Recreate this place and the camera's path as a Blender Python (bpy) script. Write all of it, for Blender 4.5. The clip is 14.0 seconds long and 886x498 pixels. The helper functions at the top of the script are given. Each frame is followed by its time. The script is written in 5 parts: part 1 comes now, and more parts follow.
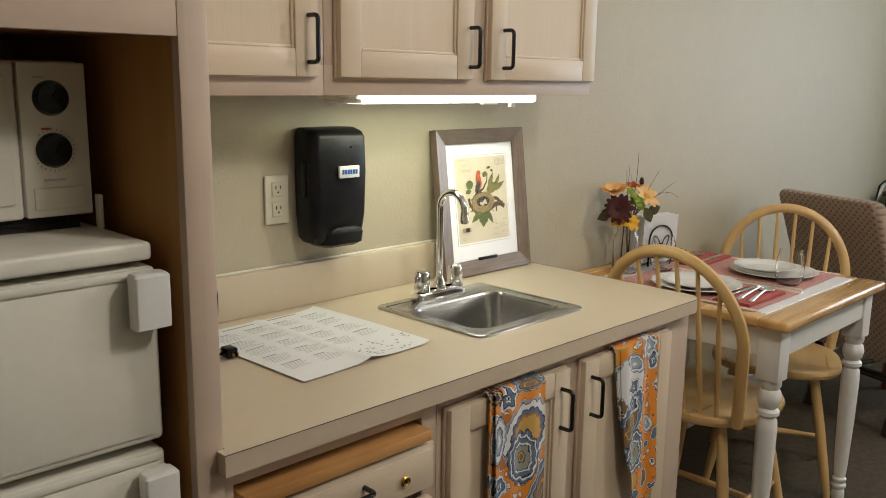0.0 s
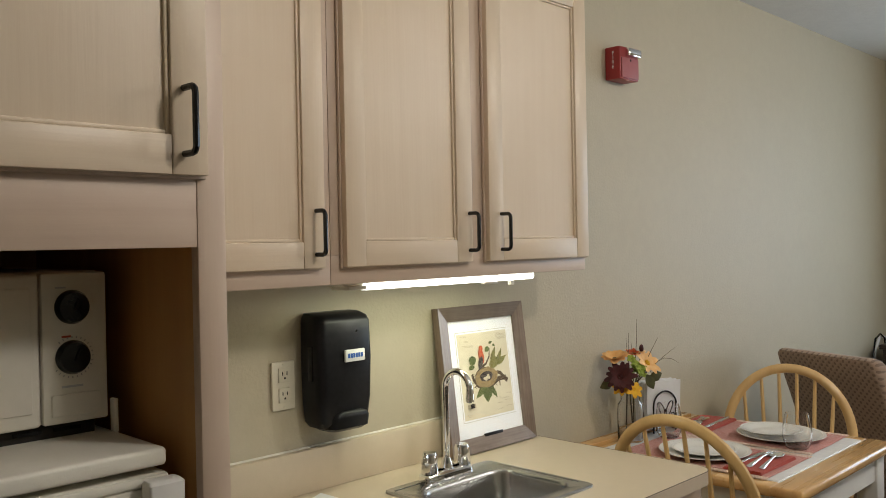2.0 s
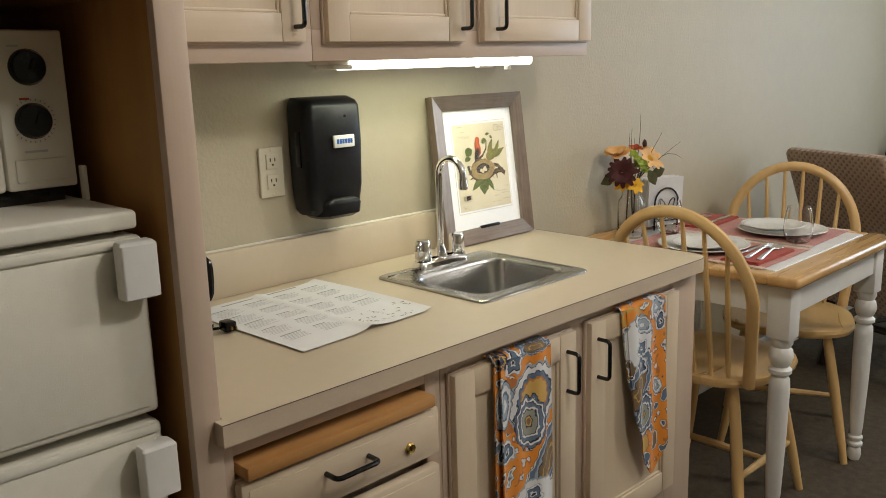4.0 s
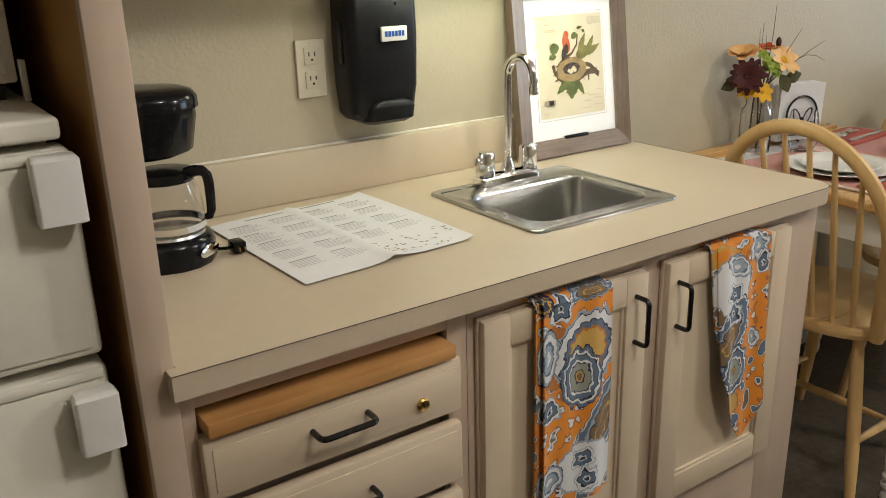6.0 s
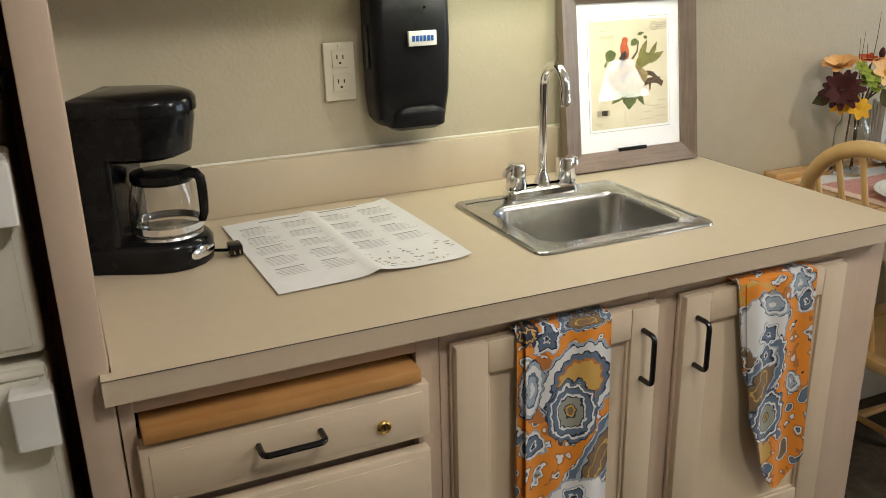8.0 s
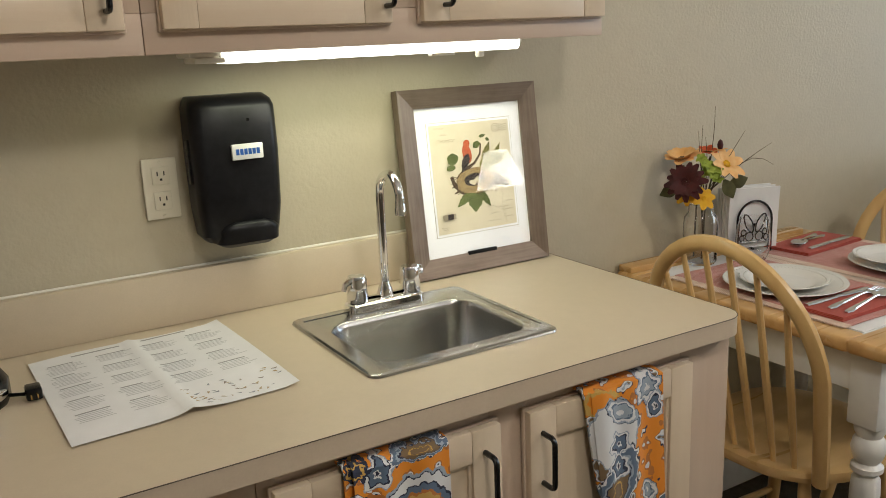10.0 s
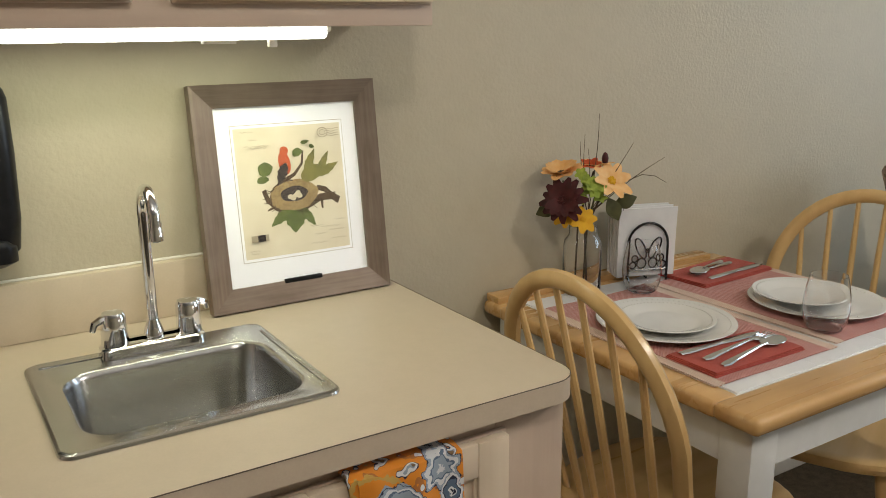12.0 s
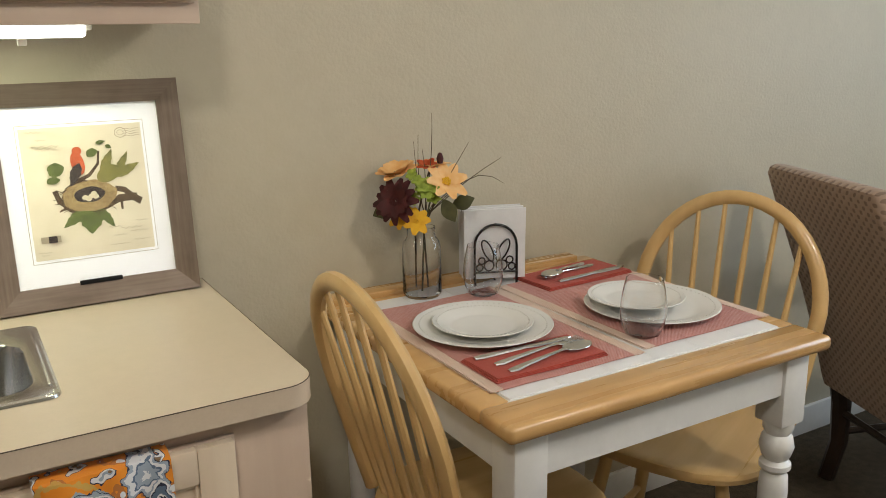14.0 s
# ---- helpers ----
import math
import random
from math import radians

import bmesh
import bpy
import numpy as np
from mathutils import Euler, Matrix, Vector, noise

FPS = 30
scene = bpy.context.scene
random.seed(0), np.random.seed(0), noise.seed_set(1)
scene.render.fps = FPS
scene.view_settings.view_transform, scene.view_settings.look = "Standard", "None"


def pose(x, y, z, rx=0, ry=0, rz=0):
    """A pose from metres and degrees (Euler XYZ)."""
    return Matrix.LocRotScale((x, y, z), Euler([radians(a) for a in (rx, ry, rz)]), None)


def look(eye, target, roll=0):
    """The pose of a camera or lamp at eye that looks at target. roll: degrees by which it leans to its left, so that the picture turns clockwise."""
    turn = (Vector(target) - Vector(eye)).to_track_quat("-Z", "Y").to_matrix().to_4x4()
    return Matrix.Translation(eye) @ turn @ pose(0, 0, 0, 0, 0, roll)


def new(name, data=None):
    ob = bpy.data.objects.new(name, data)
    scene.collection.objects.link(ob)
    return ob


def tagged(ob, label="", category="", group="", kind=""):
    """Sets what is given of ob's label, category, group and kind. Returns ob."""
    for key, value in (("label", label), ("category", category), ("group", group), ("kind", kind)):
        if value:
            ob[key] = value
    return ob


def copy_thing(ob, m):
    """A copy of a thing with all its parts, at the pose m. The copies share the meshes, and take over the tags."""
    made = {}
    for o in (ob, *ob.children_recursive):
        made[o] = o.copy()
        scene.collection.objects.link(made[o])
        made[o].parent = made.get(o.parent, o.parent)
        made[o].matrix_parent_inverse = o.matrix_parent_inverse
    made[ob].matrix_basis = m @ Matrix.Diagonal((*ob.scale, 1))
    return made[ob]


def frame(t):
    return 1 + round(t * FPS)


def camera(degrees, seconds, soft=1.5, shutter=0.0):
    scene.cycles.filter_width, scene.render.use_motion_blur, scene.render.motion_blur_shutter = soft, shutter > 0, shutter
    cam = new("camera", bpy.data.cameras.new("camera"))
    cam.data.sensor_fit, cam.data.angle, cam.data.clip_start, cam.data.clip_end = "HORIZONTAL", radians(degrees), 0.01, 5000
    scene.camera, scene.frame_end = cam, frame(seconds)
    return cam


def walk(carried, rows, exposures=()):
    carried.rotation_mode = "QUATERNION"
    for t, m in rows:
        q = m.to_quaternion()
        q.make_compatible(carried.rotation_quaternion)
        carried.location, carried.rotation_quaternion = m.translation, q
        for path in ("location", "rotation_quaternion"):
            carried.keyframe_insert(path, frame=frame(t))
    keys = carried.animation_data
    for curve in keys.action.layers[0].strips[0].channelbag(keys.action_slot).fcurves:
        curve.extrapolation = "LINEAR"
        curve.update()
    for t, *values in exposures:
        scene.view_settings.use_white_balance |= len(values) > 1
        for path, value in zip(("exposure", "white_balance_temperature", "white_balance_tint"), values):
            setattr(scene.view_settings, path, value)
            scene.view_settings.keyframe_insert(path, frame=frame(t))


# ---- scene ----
cam = camera(54.8, 14.0, soft=0.9)
PATH = [
    (0, (0.745, 0.708, 1.389), (2.134, 2.095, 1.006), 0.8),
    (0.5, (0.69, 0.673, 1.385), (2.079, 2.077, 1.067), 1.1),
    (1, (0.704, 0.689, 1.402), (2.113, 2.1, 1.244), 0.6),
    (1.5, (0.709, 0.692, 1.425), (2.128, 2.101, 1.392), 0.0),
    (2, (0.71, 0.703, 1.442), (2.134, 2.106, 1.427), -1.1),
    (2.5, (0.704, 0.704, 1.445), (2.122, 2.115, 1.431), -1.8),
    (3, (0.707, 0.706, 1.427), (2.124, 2.115, 1.363), -1.9),
    (3.5, (0.717, 0.698, 1.389), (2.123, 2.105, 1.182), -2.1),
    (4, (0.778, 0.709, 1.35), (2.144, 2.107, 0.925), -1.6),
    (4.2, (0.826, 0.728, 1.331), (2.176, 2.114, 0.825), -1.4),
    (6.3, (1.122, 0.797, 1.329), (2.156, 2.381, 0.677), -0.8),
    (6.5, (1.151, 0.799, 1.329), (2.168, 2.396, 0.685), 0.3),
    (7, (1.27, 0.758, 1.327), (2.069, 2.467, 0.663), 0.9),
    (7.5, (1.309, 0.724, 1.327), (2.077, 2.441, 0.647), 0.0),
    (8, (1.338, 0.725, 1.345), (2.101, 2.45, 0.679), -1.3),
    (8.5, (1.371, 0.709, 1.367), (2.309, 2.39, 0.823), -0.6),
    (9, (1.395, 0.708, 1.367), (2.458, 2.337, 0.9), -1.2),
    (9.2, (1.405, 0.718, 1.37), (2.465, 2.349, 0.903), -1.8),
    (11.5, (1.787, 0.814, 1.359), (2.701, 2.523, 0.866), -1.0),
    (12, (1.912, 0.848, 1.354), (2.938, 2.49, 0.856), -0.6),
    (12.5, (2.034, 0.792, 1.346), (3.084, 2.42, 0.848), 0.0),
    (13, (2.168, 0.678, 1.34), (3.191, 2.322, 0.841), -0.0),
    (13.5, (2.232, 0.679, 1.339), (3.239, 2.334, 0.841), -0.8),
    (14, (2.282, 0.657, 1.343), (3.259, 2.33, 0.848), -0.9),
]
walk(cam, [(t, look(eye, target, roll)) for t, eye, target, roll in PATH],
     exposures=[(0, 0.05), (1, 0.03), (2, -0.16), (3, -0.14), (4, 0.04), (6.5, 0.22), (7.5, 0.22), (8.5, 0.1), (9, -0.04), (11.5, -0.07), (12, -0.12), (13, -0.13), (13.5, -0.05), (14, 0.08)])

# ---- light ----
world = bpy.data.worlds.new("world")
scene.world = world
world.use_nodes = True
wn = world.node_tree
sky = wn.nodes.new("ShaderNodeTexSky")
sky.sky_type, sky.sun_disc, sky.sun_elevation, sky.sun_rotation = "NISHITA", False, radians(25), radians(200)
wn.links.new(sky.outputs["Color"], wn.nodes["Background"].inputs["Color"])
wn.nodes["Background"].inputs["Strength"].default_value = 0.08


def lamp(name, kind, m, energy, color, size=0.1, size_y=None):
    d = bpy.data.lights.new(name, kind)
    d.energy, d.color = energy, color
    if kind == "AREA":
        d.shape, d.size, d.size_y = "RECTANGLE", size, size_y or size
    else:
        d.shadow_soft_size = size
    ob = new(name, d)
    ob.matrix_world = m
    return ob


lamp("ceiling_light_lamp", "POINT", pose(2.0, 0.6, 2.25), 26, (1.0, 0.94, 0.86), 0.09)
lamp("far_ceiling_light_lamp", "POINT", pose(3.85, 0.35, 2.25), 38, (1.0, 0.95, 0.88), 0.1)
lamp("floor_lamp_bulb", "POINT", pose(4.71, -0.83, 1.28), 26, (1.0, 0.92, 0.84), 0.05)
lamp("fluorescent_tube", "AREA", pose(2.215, 2.16, 1.334, 0, 0, 0), 0.95, (0.94, 1.0, 0.68), 0.58, 0.05)
lamp("window_daylight", "AREA", pose(6.0, 0.85, 1.5, 90, 0, 90), 26, (0.66, 0.82, 1.0), 1.4, 1.2)


# ---- materials ----
def mat(name, c1, c2=None, rough=0.5, metal=0.0, scale=12, stretch=(1, 1, 1), bump=0.0, bscale=150, spec=0.5, rvar=0.08, coat=0.0):
    m = bpy.data.materials.new(name)
    m.use_nodes = True
    n, l = m.node_tree.nodes, m.node_tree.links
    b = n["Principled BSDF"]
    b.inputs["Metallic"].default_value = metal
    b.inputs["Specular IOR Level"].default_value = spec
    b.inputs["Coat Weight"].default_value = coat
    b.inputs["Coat Roughness"].default_value = 0.15
    tc, mp = n.new("ShaderNodeTexCoord"), n.new("ShaderNodeMapping")
    mp.inputs["Scale"].default_value = stretch
    l.new(tc.outputs["Object"], mp.inputs["Vector"])
    nz = n.new("ShaderNodeTexNoise")
    nz.inputs["Scale"].default_value, nz.inputs["Detail"].default_value = scale, 6
    l.new(mp.outputs["Vector"], nz.inputs["Vector"])
    big = n.new("ShaderNodeTexNoise")
    big.inputs["Scale"].default_value = max(1.5, scale * 0.15)
    l.new(tc.outputs["Object"], big.inputs["Vector"])
    av = n.new("ShaderNodeMath")
    av.operation = "MULTIPLY_ADD"
    av.inputs[1].default_value = 0.4
    l.new(big.outputs["Fac"], av.inputs[0])
    sc = n.new("ShaderNodeMath")
    sc.operation = "MULTIPLY"
    sc.inputs[1].default_value = 0.6
    l.new(nz.outputs["Fac"], sc.inputs[0])
    l.new(sc.outputs[0], av.inputs[2])
    rp = n.new("ShaderNodeValToRGB")
    rp.color_ramp.elements[0].position, rp.color_ramp.elements[1].position = 0.36, 0.64
    rp.color_ramp.elements[0].color = (*(c2 or [c * 0.9 for c in c1]), 1)
    rp.color_ramp.elements[1].color = (*c1, 1)
    l.new(av.outputs[0], rp.inputs["Fac"])
    l.new(rp.outputs["Color"], b.inputs["Base Color"])
    mr = n.new("ShaderNodeMapRange")
    mr.inputs["To Min"].default_value, mr.inputs["To Max"].default_value = max(0.02, rough - rvar), min(1, rough + rvar)
    l.new(nz.outputs["Fac"], mr.inputs["Value"])
    l.new(mr.outputs["Result"], b.inputs["Roughness"])
    if bump:
        fine, bp = n.new("ShaderNodeTexNoise"), n.new("ShaderNodeBump")
        fine.inputs["Scale"].default_value, fine.inputs["Detail"].default_value = bscale, 3
        bp.inputs["Strength"].default_value, bp.inputs["Distance"].default_value = bump, 0.004
        l.new(mp.outputs["Vector"] if stretch != (1, 1, 1) else tc.outputs["Object"], fine.inputs["Vector"])
        l.new(fine.outputs["Fac"], bp.inputs["Height"])
        l.new(bp.outputs["Normal"], b.inputs["Normal"])
    return m


def glass(name, rough=0.0, color=(1, 1, 1), ior=1.45):
    m = bpy.data.materials.new(name)
    m.use_nodes = True
    b = m.node_tree.nodes["Principled BSDF"]
    b.inputs["Base Color"].default_value = (*color, 1)
    b.inputs["Transmission Weight"].default_value, b.inputs["Roughness"].default_value, b.inputs["IOR"].default_value = 1.0, rough, ior
    return m


def glow(name, color, strength):
    m = bpy.data.materials.new(name)
    m.use_nodes = True
    b = m.node_tree.nodes["Principled BSDF"]
    b.inputs["Base Color"].default_value = (0.9, 0.9, 0.88, 1)
    b.inputs["Emission Color"].default_value = (*color, 1)
    b.inputs["Emission Strength"].default_value = strength
    return m


ORANGE, INK_NAVY, SLATE, PALE, OFFWHITE = (0.80, 0.27, 0.012), (0.018, 0.024, 0.055), (0.11, 0.16, 0.24), (0.34, 0.40, 0.48), (0.76, 0.76, 0.77)
GOLD, UMBER, RUST = (0.60, 0.36, 0.08), (0.20, 0.125, 0.06), (0.50, 0.17, 0.03)
MEDALLION = [(0, UMBER), (0.10, GOLD), (0.17, INK_NAVY), (0.22, (0.30, 0.31, 0.26)), (0.46, INK_NAVY), (0.50, OFFWHITE), (0.57, SLATE), (0.74, INK_NAVY), (0.78, OFFWHITE), (0.86, SLATE), (0.96, INK_NAVY)]
PLUME = [(0, GOLD), (0.5, RUST), (0.56, SLATE), (0.68, INK_NAVY), (0.72, OFFWHITE), (0.90, INK_NAVY), (0.93, PALE)]
BAND = [(0, UMBER), (0.28, GOLD), (0.33, UMBER), (0.55, INK_NAVY), (0.6, PALE), (0.7, SLATE), (0.90, OFFWHITE), (0.96, INK_NAVY)]
PETAL = [(0, INK_NAVY), (0.16, OFFWHITE), (0.26, SLATE), (0.62, INK_NAVY), (0.72, OFFWHITE), (0.9, PALE)]
LEAF = [(0, OFFWHITE), (0.2, PALE), (0.5, SLATE), (0.6, OFFWHITE), (0.8, PALE), (0.94, INK_NAVY)]
PLAIN_WHITE, PLAIN_GOLD, PLAIN_RUST = [(0, OFFWHITE), (0.93, PALE)], [(0, GOLD), (0.9, RUST)], [(0, RUST)]


def cloth_print(name, motifs):
    """Cotton printed with paisley motifs on orange: ellipses (across, down, half width, half height, turn, rings, lobes) with wavy edges."""
    m = bpy.data.materials.new(name)
    m.use_nodes = True
    n, l = m.node_tree.nodes, m.node_tree.links
    b = n["Principled BSDF"]
    b.inputs["Roughness"].default_value = 0.85
    b.inputs["Sheen Weight"].default_value = 0.2
    tc = n.new("ShaderNodeTexCoord")

    def ramp(fac, stops):
        r = n.new("ShaderNodeValToRGB")
        r.color_ramp.interpolation = "CONSTANT"
        while len(r.color_ramp.elements) < len(stops):
            r.color_ramp.elements.new(0.5)
        for e, (p, c) in zip(r.color_ramp.elements, stops):
            e.position, e.color = p, (*c, 1)
        l.new(fac, r.inputs["Fac"])
        return r.outputs["Color"]

    def math_(op, a, c):
        x = n.new("ShaderNodeMath")
        x.operation = op
        for k, v in enumerate((a, c)):
            if isinstance(v, (int, float)):
                x.inputs[k].default_value = v
            else:
                l.new(v, x.inputs[k])
        return x.outputs[0]

    def mix(fac, a, c):
        x = n.new("ShaderNodeMix")
        x.data_type = "RGBA"
        l.new(fac, x.inputs[0])
        l.new(a, x.inputs[6])
        l.new(c, x.inputs[7])
        return x.outputs[2]

    warp = n.new("ShaderNodeTexNoise")
    warp.inputs["Scale"].default_value, warp.inputs["Detail"].default_value = 60, 4
    l.new(tc.outputs["Object"], warp.inputs["Vector"])
    add = n.new("ShaderNodeVectorMath")
    add.operation = "MULTIPLY_ADD"
    add.inputs[1].default_value = (0.022, 0.0, 0.022)
    l.new(warp.outputs["Color"], add.inputs[0])
    l.new(tc.outputs["Object"], add.inputs[2])
    soft = n.new("ShaderNodeTexNoise")
    soft.inputs["Scale"].default_value = 26
    l.new(tc.outputs["Object"], soft.inputs["Vector"])
    col = ramp(soft.outputs["Fac"], [(0, SLATE), (0.33, INK_NAVY), (0.345, OFFWHITE), (0.38, RUST), (0.42, ORANGE), (0.585, INK_NAVY), (0.598, OFFWHITE), (0.64, PALE), (0.66, UMBER)])
    for across, down, w, h, turn, rings, lobes in motifs:
        mp = n.new("ShaderNodeMapping")
        mp.vector_type = "TEXTURE"
        mp.inputs["Location"].default_value = (across + 0.011, 0, 0.011 - down)
        mp.inputs["Rotation"].default_value = (0, radians(turn), 0)
        mp.inputs["Scale"].default_value = (w, 1000.0, h)
        l.new(add.outputs[0], mp.inputs["Vector"])
        ln = n.new("ShaderNodeVectorMath")
        ln.operation = "LENGTH"
        l.new(mp.outputs["Vector"], ln.inputs[0])
        d = ln.outputs["Value"]
        if lobes:
            sp = n.new("ShaderNodeSeparateXYZ")
            l.new(mp.outputs["Vector"], sp.inputs[0])
            ang = math_("ARCTAN2", sp.outputs[2], sp.outputs[0])
            wave = math_("SINE", math_("MULTIPLY", ang, float(lobes)), 0.0)
            d = math_("MULTIPLY", d, math_("ADD", math_("MULTIPLY", wave, 0.16 if lobes < 8 else 0.04), 1.0))
        inside = math_("LESS_THAN", d, 1.0)
        col = mix(inside, col, ramp(d, rings))
    l.new(col, b.inputs["Base Color"])
    weave, bp = n.new("ShaderNodeTexNoise"), n.new("ShaderNodeBump")
    weave.inputs["Scale"].default_value = 900
    bp.inputs["Strength"].default_value, bp.inputs["Distance"].default_value = 0.2, 0.001
    l.new(weave.outputs["Fac"], bp.inputs["Height"])
    l.new(bp.outputs["Normal"], b.inputs["Normal"])
    return m


def woven(name, a, c, sx, sy, sharp=0.5, bump=0.3, axes=(0, 1), mid=0.5):
    """Cloth of two yarn colours crossing at right angles, with slubs."""
    m = bpy.data.materials.new(name)
    m.use_nodes = True
    n, l = m.node_tree.nodes, m.node_tree.links
    b = n["Principled BSDF"]
    b.inputs["Roughness"].default_value = 0.9
    b.inputs["Sheen Weight"].default_value = 0.15
    tc, sep = n.new("ShaderNodeTexCoord"), n.new("ShaderNodeSeparateXYZ")
    l.new(tc.outputs["Object"], sep.inputs[0])
    waves = []
    for axis, s in zip(axes, (sx, sy)):
        k = n.new("ShaderNodeMath")
        k.operation = "MULTIPLY"
        k.inputs[1].default_value = s
        l.new(sep.outputs[axis], k.inputs[0])
        w = n.new("ShaderNodeMath")
        w.operation = "SINE"
        l.new(k.outputs[0], w.inputs[0])
        waves.append(w)
    p = n.new("ShaderNodeMath")
    p.operation = "MULTIPLY"
    l.new(waves[0].outputs[0], p.inputs[0])
    l.new(waves[1].outputs[0], p.inputs[1])
    nz = n.new("ShaderNodeTexNoise")
    nz.inputs["Scale"].default_value = 60
    l.new(tc.outputs["Object"], nz.inputs["Vector"])
    q = n.new("ShaderNodeMath")
    q.operation = "ADD"
    l.new(p.outputs[0], q.inputs[0])
    l.new(nz.outputs["Fac"], q.inputs[1])
    r = n.new("ShaderNodeValToRGB")
    r.color_ramp.elements[0].position, r.color_ramp.elements[1].position = mid - sharp / 2, mid + sharp / 2
    r.color_ramp.elements[0].color, r.color_ramp.elements[1].color = (*a, 1), (*c, 1)
    l.new(q.outputs[0], r.inputs["Fac"])
    l.new(r.outputs["Color"], b.inputs["Base Color"])
    bp = n.new("ShaderNodeBump")
    bp.inputs["Strength"].default_value, bp.inputs["Distance"].default_value = bump, 0.002
    l.new(q.outputs[0], bp.inputs["Height"])
    l.new(bp.outputs["Normal"], b.inputs["Normal"])
    return m


WALL = mat("wall_paint", (0.53, 0.475, 0.35), (0.505, 0.45, 0.328), 0.55, scale=30, bump=0.28, bscale=110)
CEIL = mat("ceiling_paint", (0.74, 0.73, 0.70), (0.70, 0.69, 0.66), 0.9, scale=30, bump=0.5, bscale=90)
CARPET = mat("carpet", (0.125, 0.10, 0.07), (0.07, 0.055, 0.038), 0.95, scale=260, bump=1.0, bscale=420, spec=0.1)
MAPLE = mat("pickled_maple", (0.70, 0.58, 0.435), (0.67, 0.545, 0.40), 0.40, scale=46, stretch=(1, 1, 0.05), bump=0.06, bscale=160)
MAPLE_H = mat("pickled_maple_rail", (0.70, 0.575, 0.43), (0.67, 0.54, 0.395), 0.40, scale=46, stretch=(0.05, 1, 1), bump=0.06, bscale=160)
FRAMEWOOD = mat("cabinet_frame_maple", (0.60, 0.475, 0.37), (0.54, 0.415, 0.32), 0.42, scale=40, stretch=(1, 1, 0.06), bump=0.05, bscale=160)
FRAMEWOOD_H = mat("cabinet_rail_maple", (0.60, 0.475, 0.37), (0.54, 0.41, 0.315), 0.42, scale=40, stretch=(0.06, 1, 1), bump=0.05, bscale=160)
PLY = mat("niche_plywood", (0.50, 0.27, 0.09), (0.40, 0.20, 0.06), 0.5, scale=30, stretch=(1, 1, 0.06))
# near-black: painted shade in slots and holes, also plain black parts
DARK = mat("gap_shade_and_black", (0.02, 0.016, 0.012), (0.012, 0.01, 0.008), 0.8)
LAMINATE = mat("laminate_counter", (0.64, 0.54, 0.40), (0.61, 0.515, 0.378), 0.36, scale=300, bump=0.03, bscale=700)
BOARD_EDGE = mat("dark_laminate_seam", (0.10, 0.06, 0.035), (0.07, 0.04, 0.02), 0.5, scale=60)
EDGE = mat("laminate_edge", (0.60, 0.49, 0.365), (0.57, 0.46, 0.34), 0.45, scale=300)
BLACK = mat("black_plastic", (0.008, 0.008, 0.009), (0.006, 0.006, 0.007), 0.16, scale=40, spec=0.25)
SATIN_BLACK = mat("satin_black_plastic", (0.011, 0.011, 0.013), (0.006, 0.006, 0.007), 0.34, scale=80, spec=0.22)
BLACK_METAL = mat("black_enamel", (0.008, 0.008, 0.009), (0.005, 0.005, 0.006), 0.25, scale=40)
CHROME = mat("chrome", (0.86, 0.86, 0.87), (0.8, 0.8, 0.81), 0.07, 1.0, scale=60, rvar=0.03)
STEEL = mat("brushed_steel", (0.52, 0.52, 0.515), (0.49, 0.49, 0.485), 0.24, 1.0, scale=90, stretch=(0.04, 1, 1), rvar=0.03)
CUTLERY = mat("cutlery_steel", (0.72, 0.71, 0.69), (0.64, 0.63, 0.61), 0.16, 1.0, scale=60, rvar=0.04)
BRASS = mat("brass", (0.72, 0.50, 0.17), (0.62, 0.40, 0.12), 0.25, 1.0, scale=60)
FRIDGE = mat("almond_enamel", (0.82, 0.79, 0.70), (0.79, 0.76, 0.67), 0.42, scale=60, bump=0.12, bscale=500)
CREAM = mat("cream_plastic", (0.82, 0.79, 0.70), (0.79, 0.76, 0.67), 0.35, scale=60)
WHITE = mat("white_paint", (0.80, 0.79, 0.76), (0.76, 0.75, 0.72), 0.35, scale=40, bump=0.03, bscale=200)
PLATEWHITE = mat("outlet_plastic", (0.74, 0.69, 0.56), (0.72, 0.67, 0.54), 0.4, scale=60)
OAK = mat("natural_wood", (0.66, 0.40, 0.16), (0.50, 0.28, 0.10), 0.28, scale=30, stretch=(0.06, 1, 1), coat=0.4, bump=0.03, bscale=90)
OAK_V = mat("natural_wood_upright", (0.71, 0.475, 0.205), (0.62, 0.39, 0.155), 0.32, scale=30, stretch=(1, 1, 0.08), coat=0.3)
SEATWOOD = mat("natural_wood_seat", (0.73, 0.495, 0.225), (0.60, 0.38, 0.15), 0.3, scale=26, stretch=(0.07, 1, 1), coat=0.3)
BOARD = mat("maple_board", (0.58, 0.31, 0.11), (0.44, 0.21, 0.065), 0.45, scale=40, stretch=(0.05, 1, 1))
MAHOGANY = mat("mahogany", (0.22, 0.055, 0.02), (0.13, 0.03, 0.012), 0.3, scale=30, stretch=(1, 1, 0.08), coat=0.3)
DARKWOOD = mat("dark_stained_wood", (0.035, 0.018, 0.01), (0.02, 0.01, 0.006), 0.35, scale=30, stretch=(1, 1, 0.08))
UPHOLST = woven("brown_figured_fabric", (0.20, 0.135, 0.095), (0.34, 0.24, 0.175), 235, 235, 0.24, 0.4, (1, 2), 0.13)
PORCELAIN = mat("white_porcelain", (0.80, 0.79, 0.75), (0.77, 0.76, 0.72), 0.12, scale=30, rvar=0.03)
